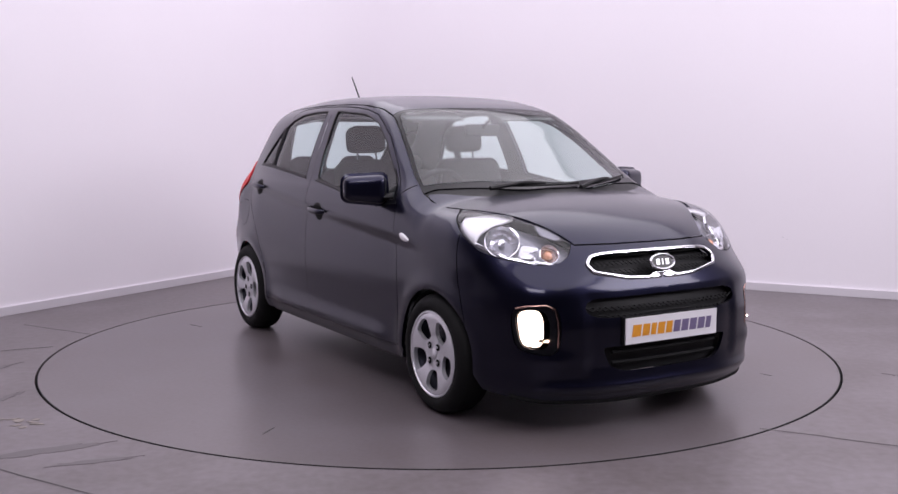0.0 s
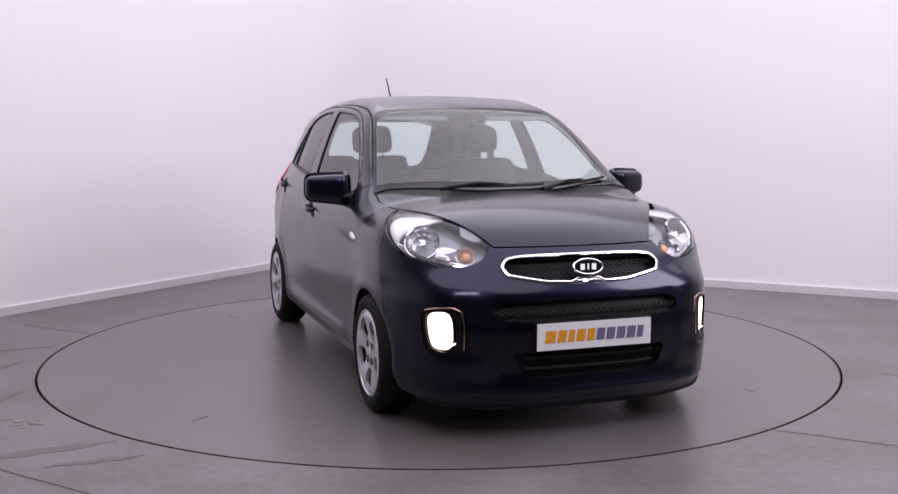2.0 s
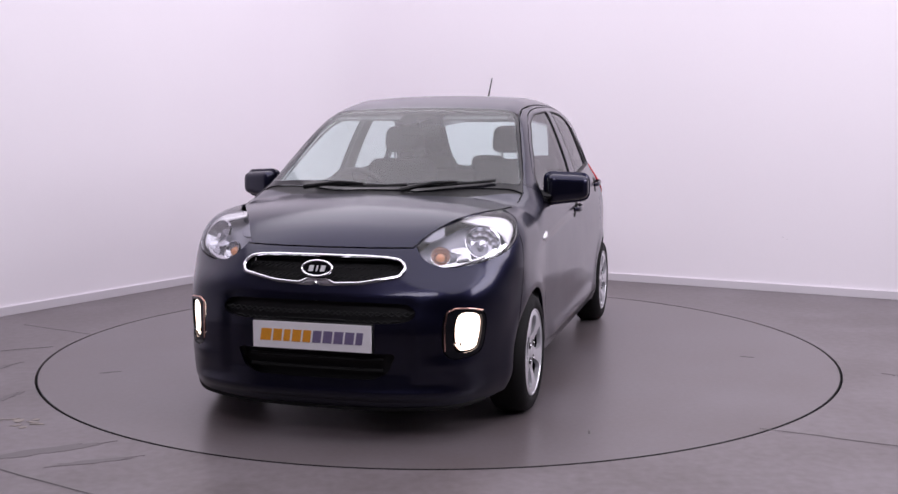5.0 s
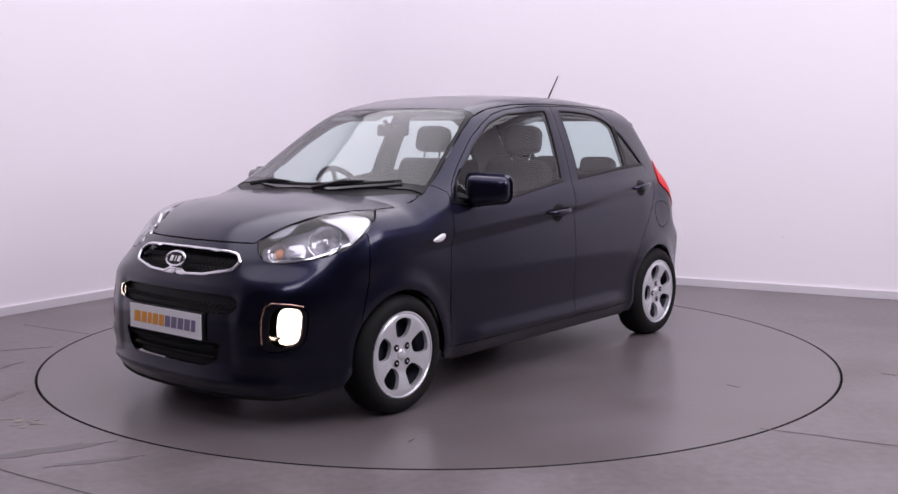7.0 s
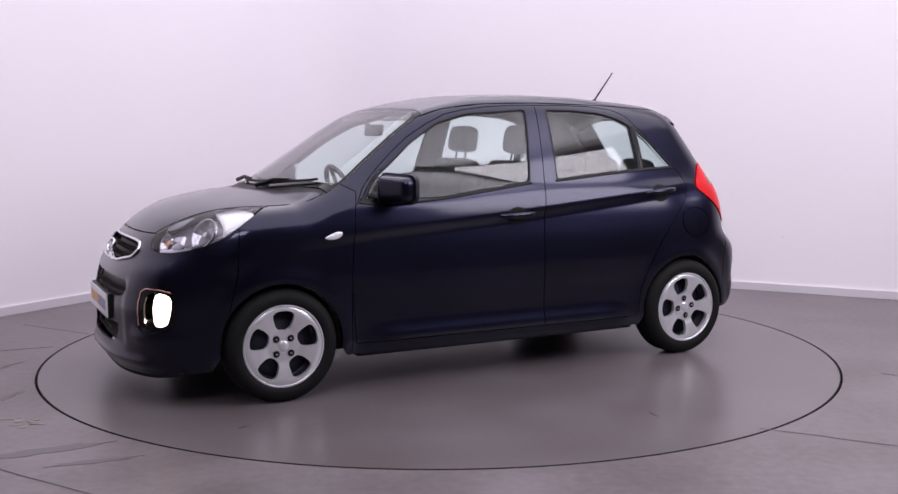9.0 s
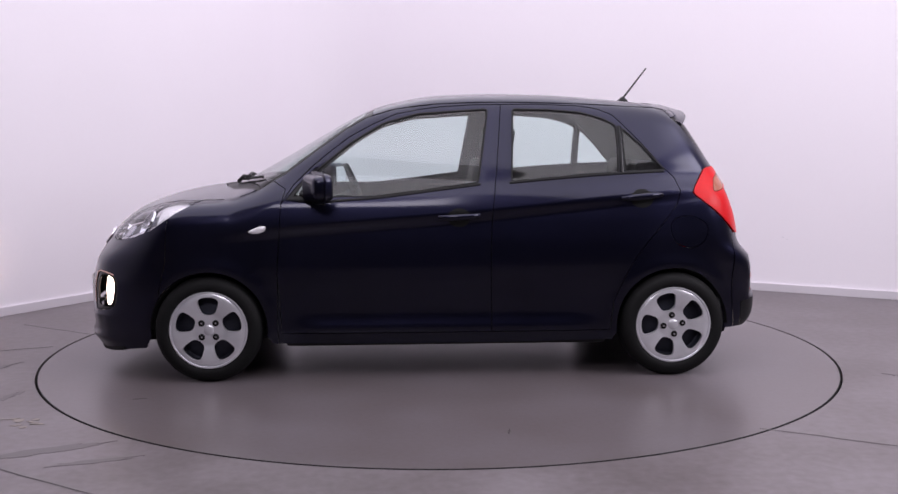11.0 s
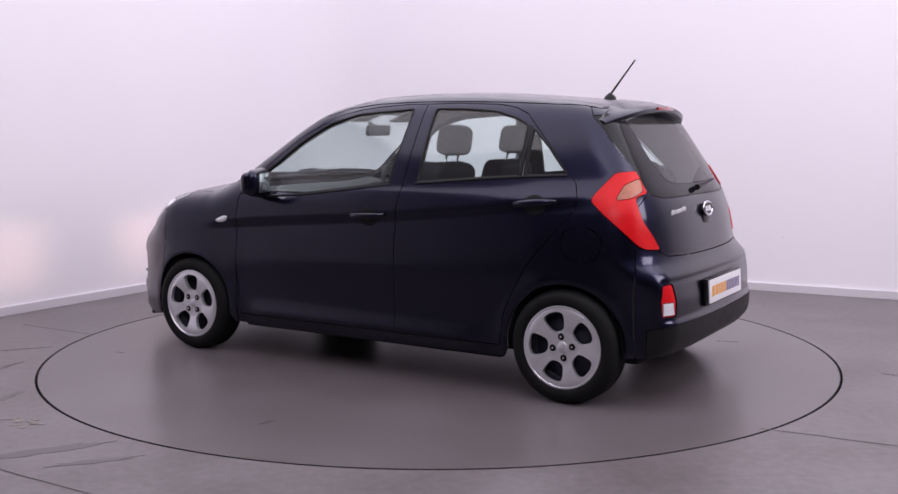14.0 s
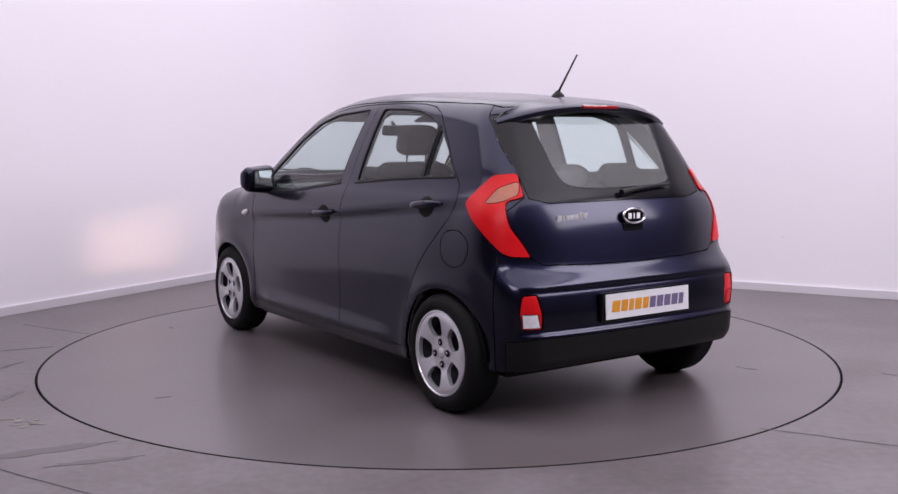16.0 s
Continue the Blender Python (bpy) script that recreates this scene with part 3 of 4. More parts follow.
TAILGATE = [(-1.20, 1.5), (-1.27, 1.345), (-1.33, 1.275), (-1.43, 1.165), (-1.49, 1.085), (-1.535, .982), (-1.45, .90), (-1.575, .728), (-1.62, .695), (-1.80, .687), (-2.3, .682), (-2.3, 1.5)]
HOOD = [(1.80, -.1), (1.80, .30), (1.66, .40), (1.583, .44), (1.436, .53), (1.30, .61), (1.20, .66), (.99, .69), (.955, .66), (1.03, .54), (1.10, .42), (1.165, .22), (1.19, .08), (1.192, -.1)]
COWL = [(1.20, -.1), (1.20, .1), (1.16, .3), (1.0, .71), (.90, .70), (.895, .625), (.93, .56), (1.0, .38), (1.055, .2), (1.074, .05), (1.074, -.1)]
SCREEN_CLEAR = [(1.046, -.1), (1.044, .06), (1.022, .2), (.972, .38), (.918, .580), (.895, .645), (.87, .648), (.66, .586), (.5, .544), (.425, .522), (.39, .50), (.388, .3), (.392, -.1)]
SCREEN_EDGE = [(1.09, -.1), (1.09, .2), (.95, .6), (.925, .70), (.8, .70), (.5, .60), (.36, .54), (.355, .4), (.362, -.1)]


# ---- the car ----
def both(fn):
    """Runs a builder for the left and the right side."""
    return [fn("left", 1), fn("right", -1)]


def on_skin(poly, lift, chart=around):
    """Points and normals on the skin along an outline, for the left side."""
    p = chart(np.asarray(poly, float))
    n = normals(p)
    return p + n * lift, n


def mirror_bm(bm, sign):
    if sign < 0:
        bmesh.ops.scale(bm, vec=(1, -1, 1), verts=bm.verts)
        bmesh.ops.reverse_faces(bm, faces=bm.faces)
    return bm


def bead(outline, radius, lift, flat=.6, closed=True, step=.02):
    """A rounded bead laid on the skin along an outline."""
    line = fill(outline, step) if closed else np.array(outline)
    p, n = on_skin(line, lift)
    return tube(p.tolist(), radius, 8, closed, flat, n.tolist())


def build_car():
    car = new("car")
    tagged(car, "small dark navy five-door hatchback with lit lamps on the turntable", "car")
    top_p = above(np.array(SEAM))
    seam = [tuple(q) for q in girth(top_p)]
    low = ([(TAIL_S, .262), (-1.9, .258), (-1.7, .252), flank(-1.515, .240)] + arch(-HUB_X)[::-1] + [flank(-.875, .19), (-.5, .185), (0, .183), (.5, .185), flank(.87, .19)]
           + arch(HUB_X)[::-1] + [flank(1.53, .17), (1.75, .135), (2.0, .125), (NOSE_S, .125)])
    seam[0], seam[-1] = (NOSE_S, seam[0][1]), (TAIL_S, seam[-1][1])
    ring = np.array(low + seam)
    shapes = [("headlamp", soften(HEADLAMP, 1)), ("front_window", soften(FRONT_WINDOW, 1)), ("sail", np.array(MIRROR_SAIL)), ("rear_window", soften(REAR_WINDOW, 1)), ("quarter", soften(QUARTER, 1)),
              ("grille", soften(GRILLE, 1)), ("slot", soften(SLOT, 1)), ("intake", soften(INTAKE, 1)), ("fog", soften(FOG_LAMP, 2)), ("fog_trim", soften(FOG_TRIM, 2)),
              ("pale", soften(TAIL_PALE, 1)), ("tail_lamp", soften(TAIL_LAMP, 1)), ("reverse", np.array([(-1.558, .497), (-1.61, .497), (-1.62, .437), (-1.56, .437)])), ("rear_fog", soften(R_LAMP, .4)), ("valance", np.array(VALANCE)),
              ("rear_clear", soften(R_CLEAR, 1)), ("rear_edge", np.array(R_GLASS)), ("fuel", soften(FUEL, 1)),
              ("front_door", np.array(FRONT_DOOR)), ("rear_door", np.array(REAR_DOOR)),
              ("front_bumper", np.array(F_BUMPER)), ("fender", np.array(FENDER)),
              ("rear_bumper", np.array(R_BUMPER)), ("tailgate", np.array(TAILGATE))]
    along = np.linspace(-1.4, 1.2, 160)
    guides = [np.stack([along, CREASE(along) + d], 1) for d in (.024, .006, -.012, -.030, -.052)]
    g = cut(around, ring, shapes, .021, "body_side", guides)
    roof_ring = np.array(SEAM)
    t = cut(above, roof_ring, [("screen", soften(SCREEN_CLEAR, 1)), ("hood", np.array(HOOD)), ("edge", np.array(SCREEN_EDGE)), ("cowl", np.array(COWL))], .03, "roof")
    nose, tail, keel = (0, NOSE_S), (0, TAIL_S), (1, 0.0)

    body = skin_part("body_side", g["body_side"], PAINT, car, side="left", mid=tail)
    skin_part("body_side", g["body_side"], PAINT, car, side="right", mid=tail)
    skin_part("roof", t["roof"], PAINT, car, "dusty dark navy roof panel", mid=keel)
    skin_part("bonnet", t["hood"], PAINT, car, mid=keel, gap=.003)
    skin_part("cowl", t["cowl"], BLACK, car, "black plastic scuttle under the windscreen", mid=keel, lift=-.006)
    ws = skin_part("windscreen", t["screen"], SCREEN, car, "clear windscreen with a greenish tint", mid=keel, gap=.0005, fold=.005)
    ws.visible_shadow = False
    skin_part("glass_border", t["edge"], GLOSS_BLACK, ws, "black screen edge", mid=keel, gap=.001, lift=-.001)
    bumper = skin_part("front_bumper", g["front_bumper"], PAINT, car, mid=nose)
    rear = skin_part("rear_bumper", g["rear_bumper"], PAINT, car, mid=tail)
    gate = skin_part("tailgate", g["tailgate"], PAINT, car, mid=tail, gap=.003)
    rg = skin_part("rear_window", g["rear_clear"], REAR_GLASS, gate, "tinted rear window", mid=tail, gap=.0005, fold=.005)
    rg.visible_shadow = False
    skin_part("glass_border", g["rear_edge"], GLOSS_BLACK, gate, "gloss black edge of the rear window", mid=tail, gap=.001, lift=-.001)

    def sides(side, sign):
        skin_part("front_wing", g["fender"], PAINT, car, side=side)
        fd = skin_part("front_door", g["front_door"], PAINT, car, side=side)
        rd = skin_part("rear_door", g["rear_door"], PAINT, car, side=side)
        for name, key, door in (("window_glass", "front_window", fd), ("window_glass", "rear_window", rd), ("quarter_glass", "quarter", rd)):
            gl = skin_part(name, g[key], GLASS, door, "clear side window", side, gap=.0005, lift=-.006, fold=.004)
            gl.visible_shadow = False
        skin_part("mirror_sail", g["sail"], GLOSS_BLACK, fd, "black corner piece behind the mirror", side, lift=.001)
        line = [(x, z) for x, z in ((.62, .915), (.35, .934), (.10, .964), (-.19, 1.0))]
        part("window_strip", mirror_bm(bead(soften_line(line), .007, .001, .5, False), sign), BLACK, fd, "black rubber window seal")
        line = [(x, z) for x, z in ((-.34, 1.007), (-.71, 1.038), (-.945, 1.053), (-1.16, 1.062))]
        part("window_strip", mirror_bm(bead(soften_line(line), .007, .001, .5, False), sign), BLACK, rd, "black rubber window seal")
        for outline, door in ((FRONT_WINDOW, fd), (REAR_WINDOW, rd), (QUARTER, rd)):
            part("window_frame", mirror_bm(bead(soften(outline, 1), .006, -.003, .8), sign), BLACK, door, "black window seal")
        line = soften_line([(-.93, 1.295), (-.931, 1.18), (-.93, 1.056)])
        part("window_bar", mirror_bm(bead(line, .012, .0, .4, False), sign), GLOSS_BLACK, rd, "black window divider")
        # doors: pull handles over dark patches that stand for shaded recesses
        for door, (x, z), slope in ((fd, (-.078, .838), .05), (rd, (-1.025, .930), .08)):
            handle(door, x, z, slope, sign)
        rep = skin_dome([(.990, .768), (.955, .786), (.92, .798), (.893, .796), (.898, .772), (.93, .758), (.965, .757)], .010, sign)
        part("side_repeater", rep, WHITE_LENS_WING, car, "clear side indicator lens")
        skin_part("fuel_flap" if sign > 0 else "body_patch", g["fuel"], PAINT, car, side=side, gap=.002 if sign > 0 else .0)
        headlamp(car, g, side, sign)
        # running lamp in the bumper
        skin_part("lamp_bezel", g["fog_trim"], GLOSS_BLACK, bumper, "gloss black lamp surround", side, lift=-.003, fold=.010)
        p, n, f = mesh_piece(g["fog"], gap=.004, lift=-.012, fold=.01)
        wide = np.ptp(p[:, 1])
        slope = (p[p[:, 1] < p[:, 1].min() + .2 * wide, 0].mean() - p[p[:, 1] > p[:, 1].max() - .2 * wide, 0].mean()) / (.8 * wide)
        p[:, 0] -= (slope - .75) * (p[:, 1].max() - p[:, 1])
        bm = bmesh.new()
        vs = [bm.verts.new(q) for q in p.tolist()]
        for q in f:
            bm.faces.new([vs[k] for k in q])
        run = part("running_lamp", mirror_bm(bm, sign), BEAM, bumper, "brightly lit white running lamp")
        mid = p.mean(0)
        bm = bmesh.new()
        vs = [bm.verts.new((q[0] - .014, mid[1] + (q[1] - mid[1]) * 1.12, mid[2] + (q[2] - mid[2]) * 1.12)) for q in p.tolist()]
        for q in f:
            bm.faces.new([vs[k] for k in q])
        part("lamp_back", mirror_bm(bm, sign), BLACK, run, "black back of the lamp")
        beam_helper(run, p, sign)
        part("lamp_ring", mirror_bm(bead(np.array(FOG_BRACKET), .0036, .000, .7, False), sign), GLOW_CHROME, bumper, "chrome surround with the lamp's copper glow in its colour")
        # tail lamps
        tl = skin_part("tail_lamp", g["tail_lamp"], RED, car, "red tail lamp", side, lift=.006, fold=.02)
        skin_part("lamp_back", g["tail_lamp"], UNDER, car, "dark back of the tail lamp", side, lift=-.022, gap=-.004, fold=0)
        skin_part("lamp_back", g["pale"], UNDER, car, "dark back of the tail lamp", side, lift=-.022, gap=-.004, fold=0)
        skin_part("indicator_lens", g["pale"], RED_PALE, tl, "brownish amber indicator lens", side, lift=.006, gap=.001)
        rf = skin_part("rear_fog_lamp", g["rear_fog"], RED, car, "red rear fog lens", side, lift=-.004)
        skin_part("reversing_lens", g["reverse"], WHITE_LENS_WING if sign > 0 else RED, rf, "white reversing lens" if sign > 0 else "red fog lens", side, lift=-.003)
        wing_mirror(car, side, sign)
        # arch liners
        for hub in (HUB_X, -HUB_X):
            bm = lathe([(ARCH_R - .003, -.018), (ARCH_R - .010, 0), (ARCH_R - .012, .24), (.1, .24)], 40, Matrix.Translation((hub, sign * .735, HUB_Z)) @ pose(0, 0, 0, 90 * sign, 0, 0))
            bmesh.ops.delete(bm, geom=[v for v in bm.verts if v.co.z < .225], context="VERTS")
            part("arch_liner", bm, UNDER, car, "dark wheel arch liner")
    both(sides)

    # grilles
    skin_part("grille_back", g["grille"], BLACK, bumper, "black grille recess", mid=nose, lift=-.035, gap=-.004, fold=0)
    skin_part("grille_back", g["slot"], BLACK, bumper, "black grille recess", mid=nose, lift=-.03, gap=-.004, fold=0)
    skin_part("grille_back", g["intake"], BLACK, bumper, "black lower intake", mid=nose, lift=-.04, gap=-.004, fold=0)
    # body-coloured in fact: the black stands for shade on the down-facing edge
    skin_part("valance", g["valance"], BLACK, rear, "lower edge of the bumper, black for its shade", mid=tail, gap=.001)
    order = order_open(fill(soften(GRILLE, .8), .012))
    p, n = on_skin(np.array(order), .004)
    loop = p.tolist() + (p * np.array([1, -1, 1])).tolist()[::-1]
    ups = n.tolist() + (n * np.array([1, -1, 1])).tolist()[::-1]
    part("grille_frame", tube(loop, .0072, 8, True, .9, ups), CHROME, bumper, "bright chrome grille surround")
    for sign in (1, -1):
        part("grille_lip", skin_dome(GRILLE_LIP, .006, sign), CHROME, bumper, "bright chrome grille lip")
    mesh_bars(bumper, GRILLE, .018, -.012, .655, .75)
    mesh_bars(bumper, SLOT, .018, -.010, .508, .56)
    for z in (.30, .345):
        s = np.linspace(2.04, NOSE_S, 14)
        p, n = on_skin(np.stack([s, np.full(14, z)], 1), -.02)
        loop = p.tolist() + (p * np.array([1, -1, 1])).tolist()[::-1][1:]
        part("intake_bar", tube(loop, .008, 6, False), UNDER, bumper)
    # lower lip
    s = np.linspace(1.62, NOSE_S, 30)
    p, n = on_skin(np.stack([s, np.interp(s, [1.5, 1.75, 2.0, 2.4], [.175, .145, .135, .135])], 1), -.004)
    loop = p.tolist() + (p * np.array([1, -1, 1])).tolist()[::-1][1:]
    part("lip", tube(loop, .012, 8, False), UNDER, bumper, "black lower lip")
    badge(car, (1.826, 0, .705), (90, 0, 90), 22)
    badge(car, (-1.612, 0, .885), (90, 0, -90), 10)
    plate(car, Matrix.Translation((1.905, 0, .437)) @ pose(0, 0, 0, 90, 0, 90))
    plate(car, Matrix.Translation((-1.722, 0, .503)) @ pose(0, 0, 0, 90, 0, -90) @ pose(0, 0, 0, -3, 0, 0))
    part("plate_holder", place(box(.53, .02, .12, .004, (0, 0, 0)), Matrix.Translation((1.886, 0, .437)) @ pose(0, 0, 0, 0, 0, 90)), BLACK, bumper)
    part("plate_holder", place(box(.55, .02, .13, .006, (0, 0, 0)), Matrix.Translation((-1.702, 0, .50)) @ pose(0, 0, 0, 0, 0, 90)), GLOSS_BLACK, rear)
    # tailgate handle and model name bars
    part("gate_handle", place(box(.13, .03, .045, .012), Matrix.Translation((-1.605, 0, .835)) @ pose(0, 0, 0, 0, 0, 90)), GLOSS_BLACK, gate, "black tailgate release")
    for k, w in enumerate((.022, .010, .020, .022, .020, .014, .022)):
        y = .43 - k * .025
        q = Vector(around(girth(np.array([[-1.6, y, .885 + .002 * k]])))[0])
        part("name_bar", place(box(.004, w, .024 if k not in (0, 5) else .034, .0015), Matrix.Translation(q + Vector((-.002, 0, 0))) @ pose(0, 0, 0, 0, -12, -9)), SILVER, gate, "silver lettering bar")
    spoiler(car)
    aerial(car)
    wipers(car, gate)
    cabin(car)
    linings(car, g, t)
    # underside and sills
    part("underbody", box(3.2, 1.30, .10, .03, (.08, 0, .245)), UNDER, car, "dark underbody")
    for s in (1, -1):
        part("sill", box(1.66, .06, .07, .02, (-.02, s * .705, .205)), BLACK, car, "dark door sill")
    part("exhaust_pipe", tube([(-1.1, .35, .2), (-1.45, .38, .2)], .02, 12), STEEL, car, "dull exhaust pipe")
    # wheels
    first = wheel(car)
    for x in (HUB_X, -HUB_X):
        for s in (1, -1):
            m = Matrix.Translation((x, s * .700, HUB_Z)) @ pose(0, 0, 0, -90 * s, 0, 0) @ pose(0, 0, 0, 0, 0, -18 if x > 0 else 215)
            if first.get("used") is None:
                first["used"] = 1
                first.matrix_basis = m
            else:
                c = copy_thing(first, m)
                c.parent = car
    del first["used"]
    return car


def soften_line(line):
    p = np.array(line, float)
    f = curve([tuple(q) for q in p]) if p[0, 0] != p[1, 0] and np.ptp(p[:, 0]) > np.ptp(p[:, 1]) else None
    if f is None:
        t = np.linspace(0, 1, 14)
        k = np.linspace(0, 1, len(p))
        return np.stack([np.interp(t, k, p[:, 0]), np.interp(t, k, p[:, 1])], 1)
    x = np.linspace(p[0, 0], p[-1, 0], 22)
    return np.stack([x, f(x)], 1)


def order_open(pts):
    """The part of an outline on the left of the car's middle, from the middle round to the middle."""
    p = np.array(pts)
    keep = p[:, 0] < NOSE_S - .004
    k = next(i for i in range(len(p)) if keep[i] and not keep[i - 1])
    p, keep = np.roll(p, -k, axis=0), np.roll(keep, -k)
    p = p[keep]
    return [(NOSE_S - .0005, p[0, 1])] + [tuple(q) for q in p] + [(NOSE_S - .0005, p[-1, 1])]


def skin_dome(outline, height, sign, chart=around):
    """A small lens that bulges out of the skin."""
    o = soften(outline, 2)
    c = o.mean(0)
    bm, rings = bmesh.new(), []
    for k, (s, h) in enumerate(((1.0, -.002), (.97, .4), (.8, .8), (.45, 1.0))):
        p, n = on_skin(c + (o - c) * s, h * height if k else -.002)
        rings.append([bm.verts.new(q) for q in p.tolist()])
    m = len(o)
    for a, b in zip(rings, rings[1:]):
        for k in range(m):
            bm.faces.new((a[k], a[(k + 1) % m], b[(k + 1) % m], b[k]))
    bm.faces.new(rings[-1])
    bmesh.ops.recalc_face_normals(bm, faces=bm.faces)
    return mirror_bm(bm, sign)


def handle(door, x, z, slope, sign):
    """A pull handle over a dark, slightly raised patch that stands for the recess's shade."""
    o = [(x + .060 * math.cos(a), z - .006 + .050 * math.sin(a)) for a in [2 * math.pi * k / 20 for k in range(20)]]
    part("handle_shade", skin_dome(o, .0025, sign), UNDER, door, "dark patch for the shade behind the handle")
    s = np.linspace(-.105, .105, 19)
    line = np.stack([x + s, z - slope * s + .004], 1)
    p, n = on_skin(line, 0)
    r = [float(.0165 * (1 - .45 * abs(v / .105) ** 2.5)) for v in s]
    p = p + n * (.026 * np.clip(1 - (np.abs(s) / .105) ** 4, 0, 1) + .004)[:, None]
    part("door_handle", mirror_bm(tube(p.tolist(), r, 10, False, .62, n.tolist()), sign), PAINT, door, "dark navy pull handle")


def inner_patch(outline, lift, height, sign):
    """A domed plate under the lens, following the skin at a depth."""
    o = soften(outline, 1)
    c = o.mean(0)
    bm, rings = bmesh.new(), []
    for k, h in ((1.0, -.006), (.98, 0), (.8, .7), (.4, 1.0)):
        p, n = on_skin(c + (o - c) * k, lift + h * height if h > 0 else lift + h)
        rings.append([bm.verts.new(q) for q in p.tolist()])
    m = len(o)
    for a, b in zip(rings, rings[1:]):
        for k in range(m):
            bm.faces.new((a[k], a[(k + 1) % m], b[(k + 1) % m], b[k]))
    bm.faces.new(rings[-1])
    bmesh.ops.recalc_face_normals(bm, faces=bm.faces)
    return mirror_bm(bm, sign)


def headlamp(car, g, side, sign):
    """A clear lens over a dark bowl with a large faceted reflector, a small one, and a wing behind them, white for
    mirrored light.
    """
    lens = skin_part("headlamp", g["headlamp"], LENS, car, "clear headlamp with a bright reflector", side, gap=.002, lift=.001, fold=.01)
    lens.visible_shadow = False
    skin_part("housing", g["headlamp"], LAMP_GREY, lens, "dark grey lamp housing", side, lift=-.062, gap=-.004, fold=0)

    def bowl(s, z, radius, deep, name, material, label, aim, lift):
        p, n = on_skin([(s, z)], lift)
        way = Vector(n[0]).lerp(Vector(aim), .40).normalized()
        turn = way.to_track_quat("Z", "Y").to_matrix().to_4x4()
        bm = lathe([(radius, 0), (radius * .97, -.003), (radius * .86, -deep * .35), (radius * .62, -deep * .72), (radius * .34, -deep * .95), (0, -deep)], 14, Matrix.Translation(p[0]) @ turn)
        part(name, mirror_bm(bm, sign), material, lens, label, smooth=False)
        ring = lathe([(radius * .975, .001), (radius * 1.035, .002), (radius * 1.05, -.010), (radius * .975, -.006)], 32, Matrix.Translation(p[0]) @ turn)
        part("reflector_rim", mirror_bm(ring, sign), CHROME, lens, "thin bright reflector rim")
        return p[0], turn
    a, turn = bowl(1.545, .818, .074, .046, "reflector", REFLECT, "large faceted bright reflector", (1, .25, .15), -.026)
    part("bulb", mirror_bm(lathe([(0, -.004), (.013, -.008), (.017, -.02), (.017, -.044)], 20, Matrix.Translation(a) @ turn), sign), CHROME, lens, "capped headlamp bulb")
    a, turn = bowl(1.752, .765, .041, .028, "indicator_bowl", REFLECT, "small indicator reflector", (1, .2, .1), -.020)
    part("indicator_bulb", mirror_bm(lathe([(0, -.006), (.014, -.009), (.020, -.017), (.016, -.028)], 20, Matrix.Translation(a) @ turn), sign), AMBER, lens, "amber indicator bulb")
    # the wing's white colour stands for the ceiling mirrored in it
    part("reflector_wing", inner_patch([(1.285, .912), (1.38, .925), (1.50, .905), (1.463, .875), (1.445, .83), (1.452, .787), (1.40, .828), (1.34, .872)], -.022, .006, sign), WHITE_LENS_WING, lens, "rear wing of the reflector, mirrored light in its white")
    part("bowl_link", inner_patch([(1.625, .800), (1.70, .792), (1.702, .772), (1.665, .774), (1.66, .757), (1.70, .750), (1.695, .735), (1.63, .742)], -.018, .005, sign), REFLECT, lens, "bright bracket between the bowls")
    part("lower_bezel", inner_patch([(1.43, .800), (1.50, .768), (1.60, .738), (1.70, .724), (1.78, .722), (1.78, .730), (1.70, .733), (1.60, .748), (1.50, .780), (1.44, .81)], -.024, .002, sign), CHROME, lens, "thin bright lower strip")
    part("dark_visor", inner_patch([(1.47, .925), (1.60, .915), (1.72, .875), (1.80, .82), (1.765, .815), (1.69, .835), (1.60, .893)], -.014, .003, sign), LAMP_GREY, lens, "grey upper bezel")


def beam_helper(run, p, sign):
    """A tiny added tube and emitter that throw the running lamp's low, wide beam ahead."""
    at = Matrix.Translation((p[:, 0].max() + .002, p[:, 1].min() + .014, p[:, 2].min() + .03)) @ pose(0, 0, 0, 0, .5, 0)
    walls = [box(.030, .034, .001, 0, (.015, 0, .0055)), box(.030, .034, .001, 0, (.015, 0, -.0055)), box(.030, .001, .011, 0, (.015, .017, 0)), box(.030, .001, .011, 0, (.015, -.017, 0)), box(.001, .034, .011, 0, (0, 0, 0))]
    part("beam_helper_tube", mirror_bm(place(join(*walls), at), sign), BLACK, run, "tiny added black tube that narrows the beam", smooth=False)
    part("beam_emitter", mirror_bm(place(box(.0006, .0100, .0040, 0, (.001, 0, 0)), at), sign), BEAM_EMITTER, run, "tiny added emitter for the lamp's beam", smooth=False)


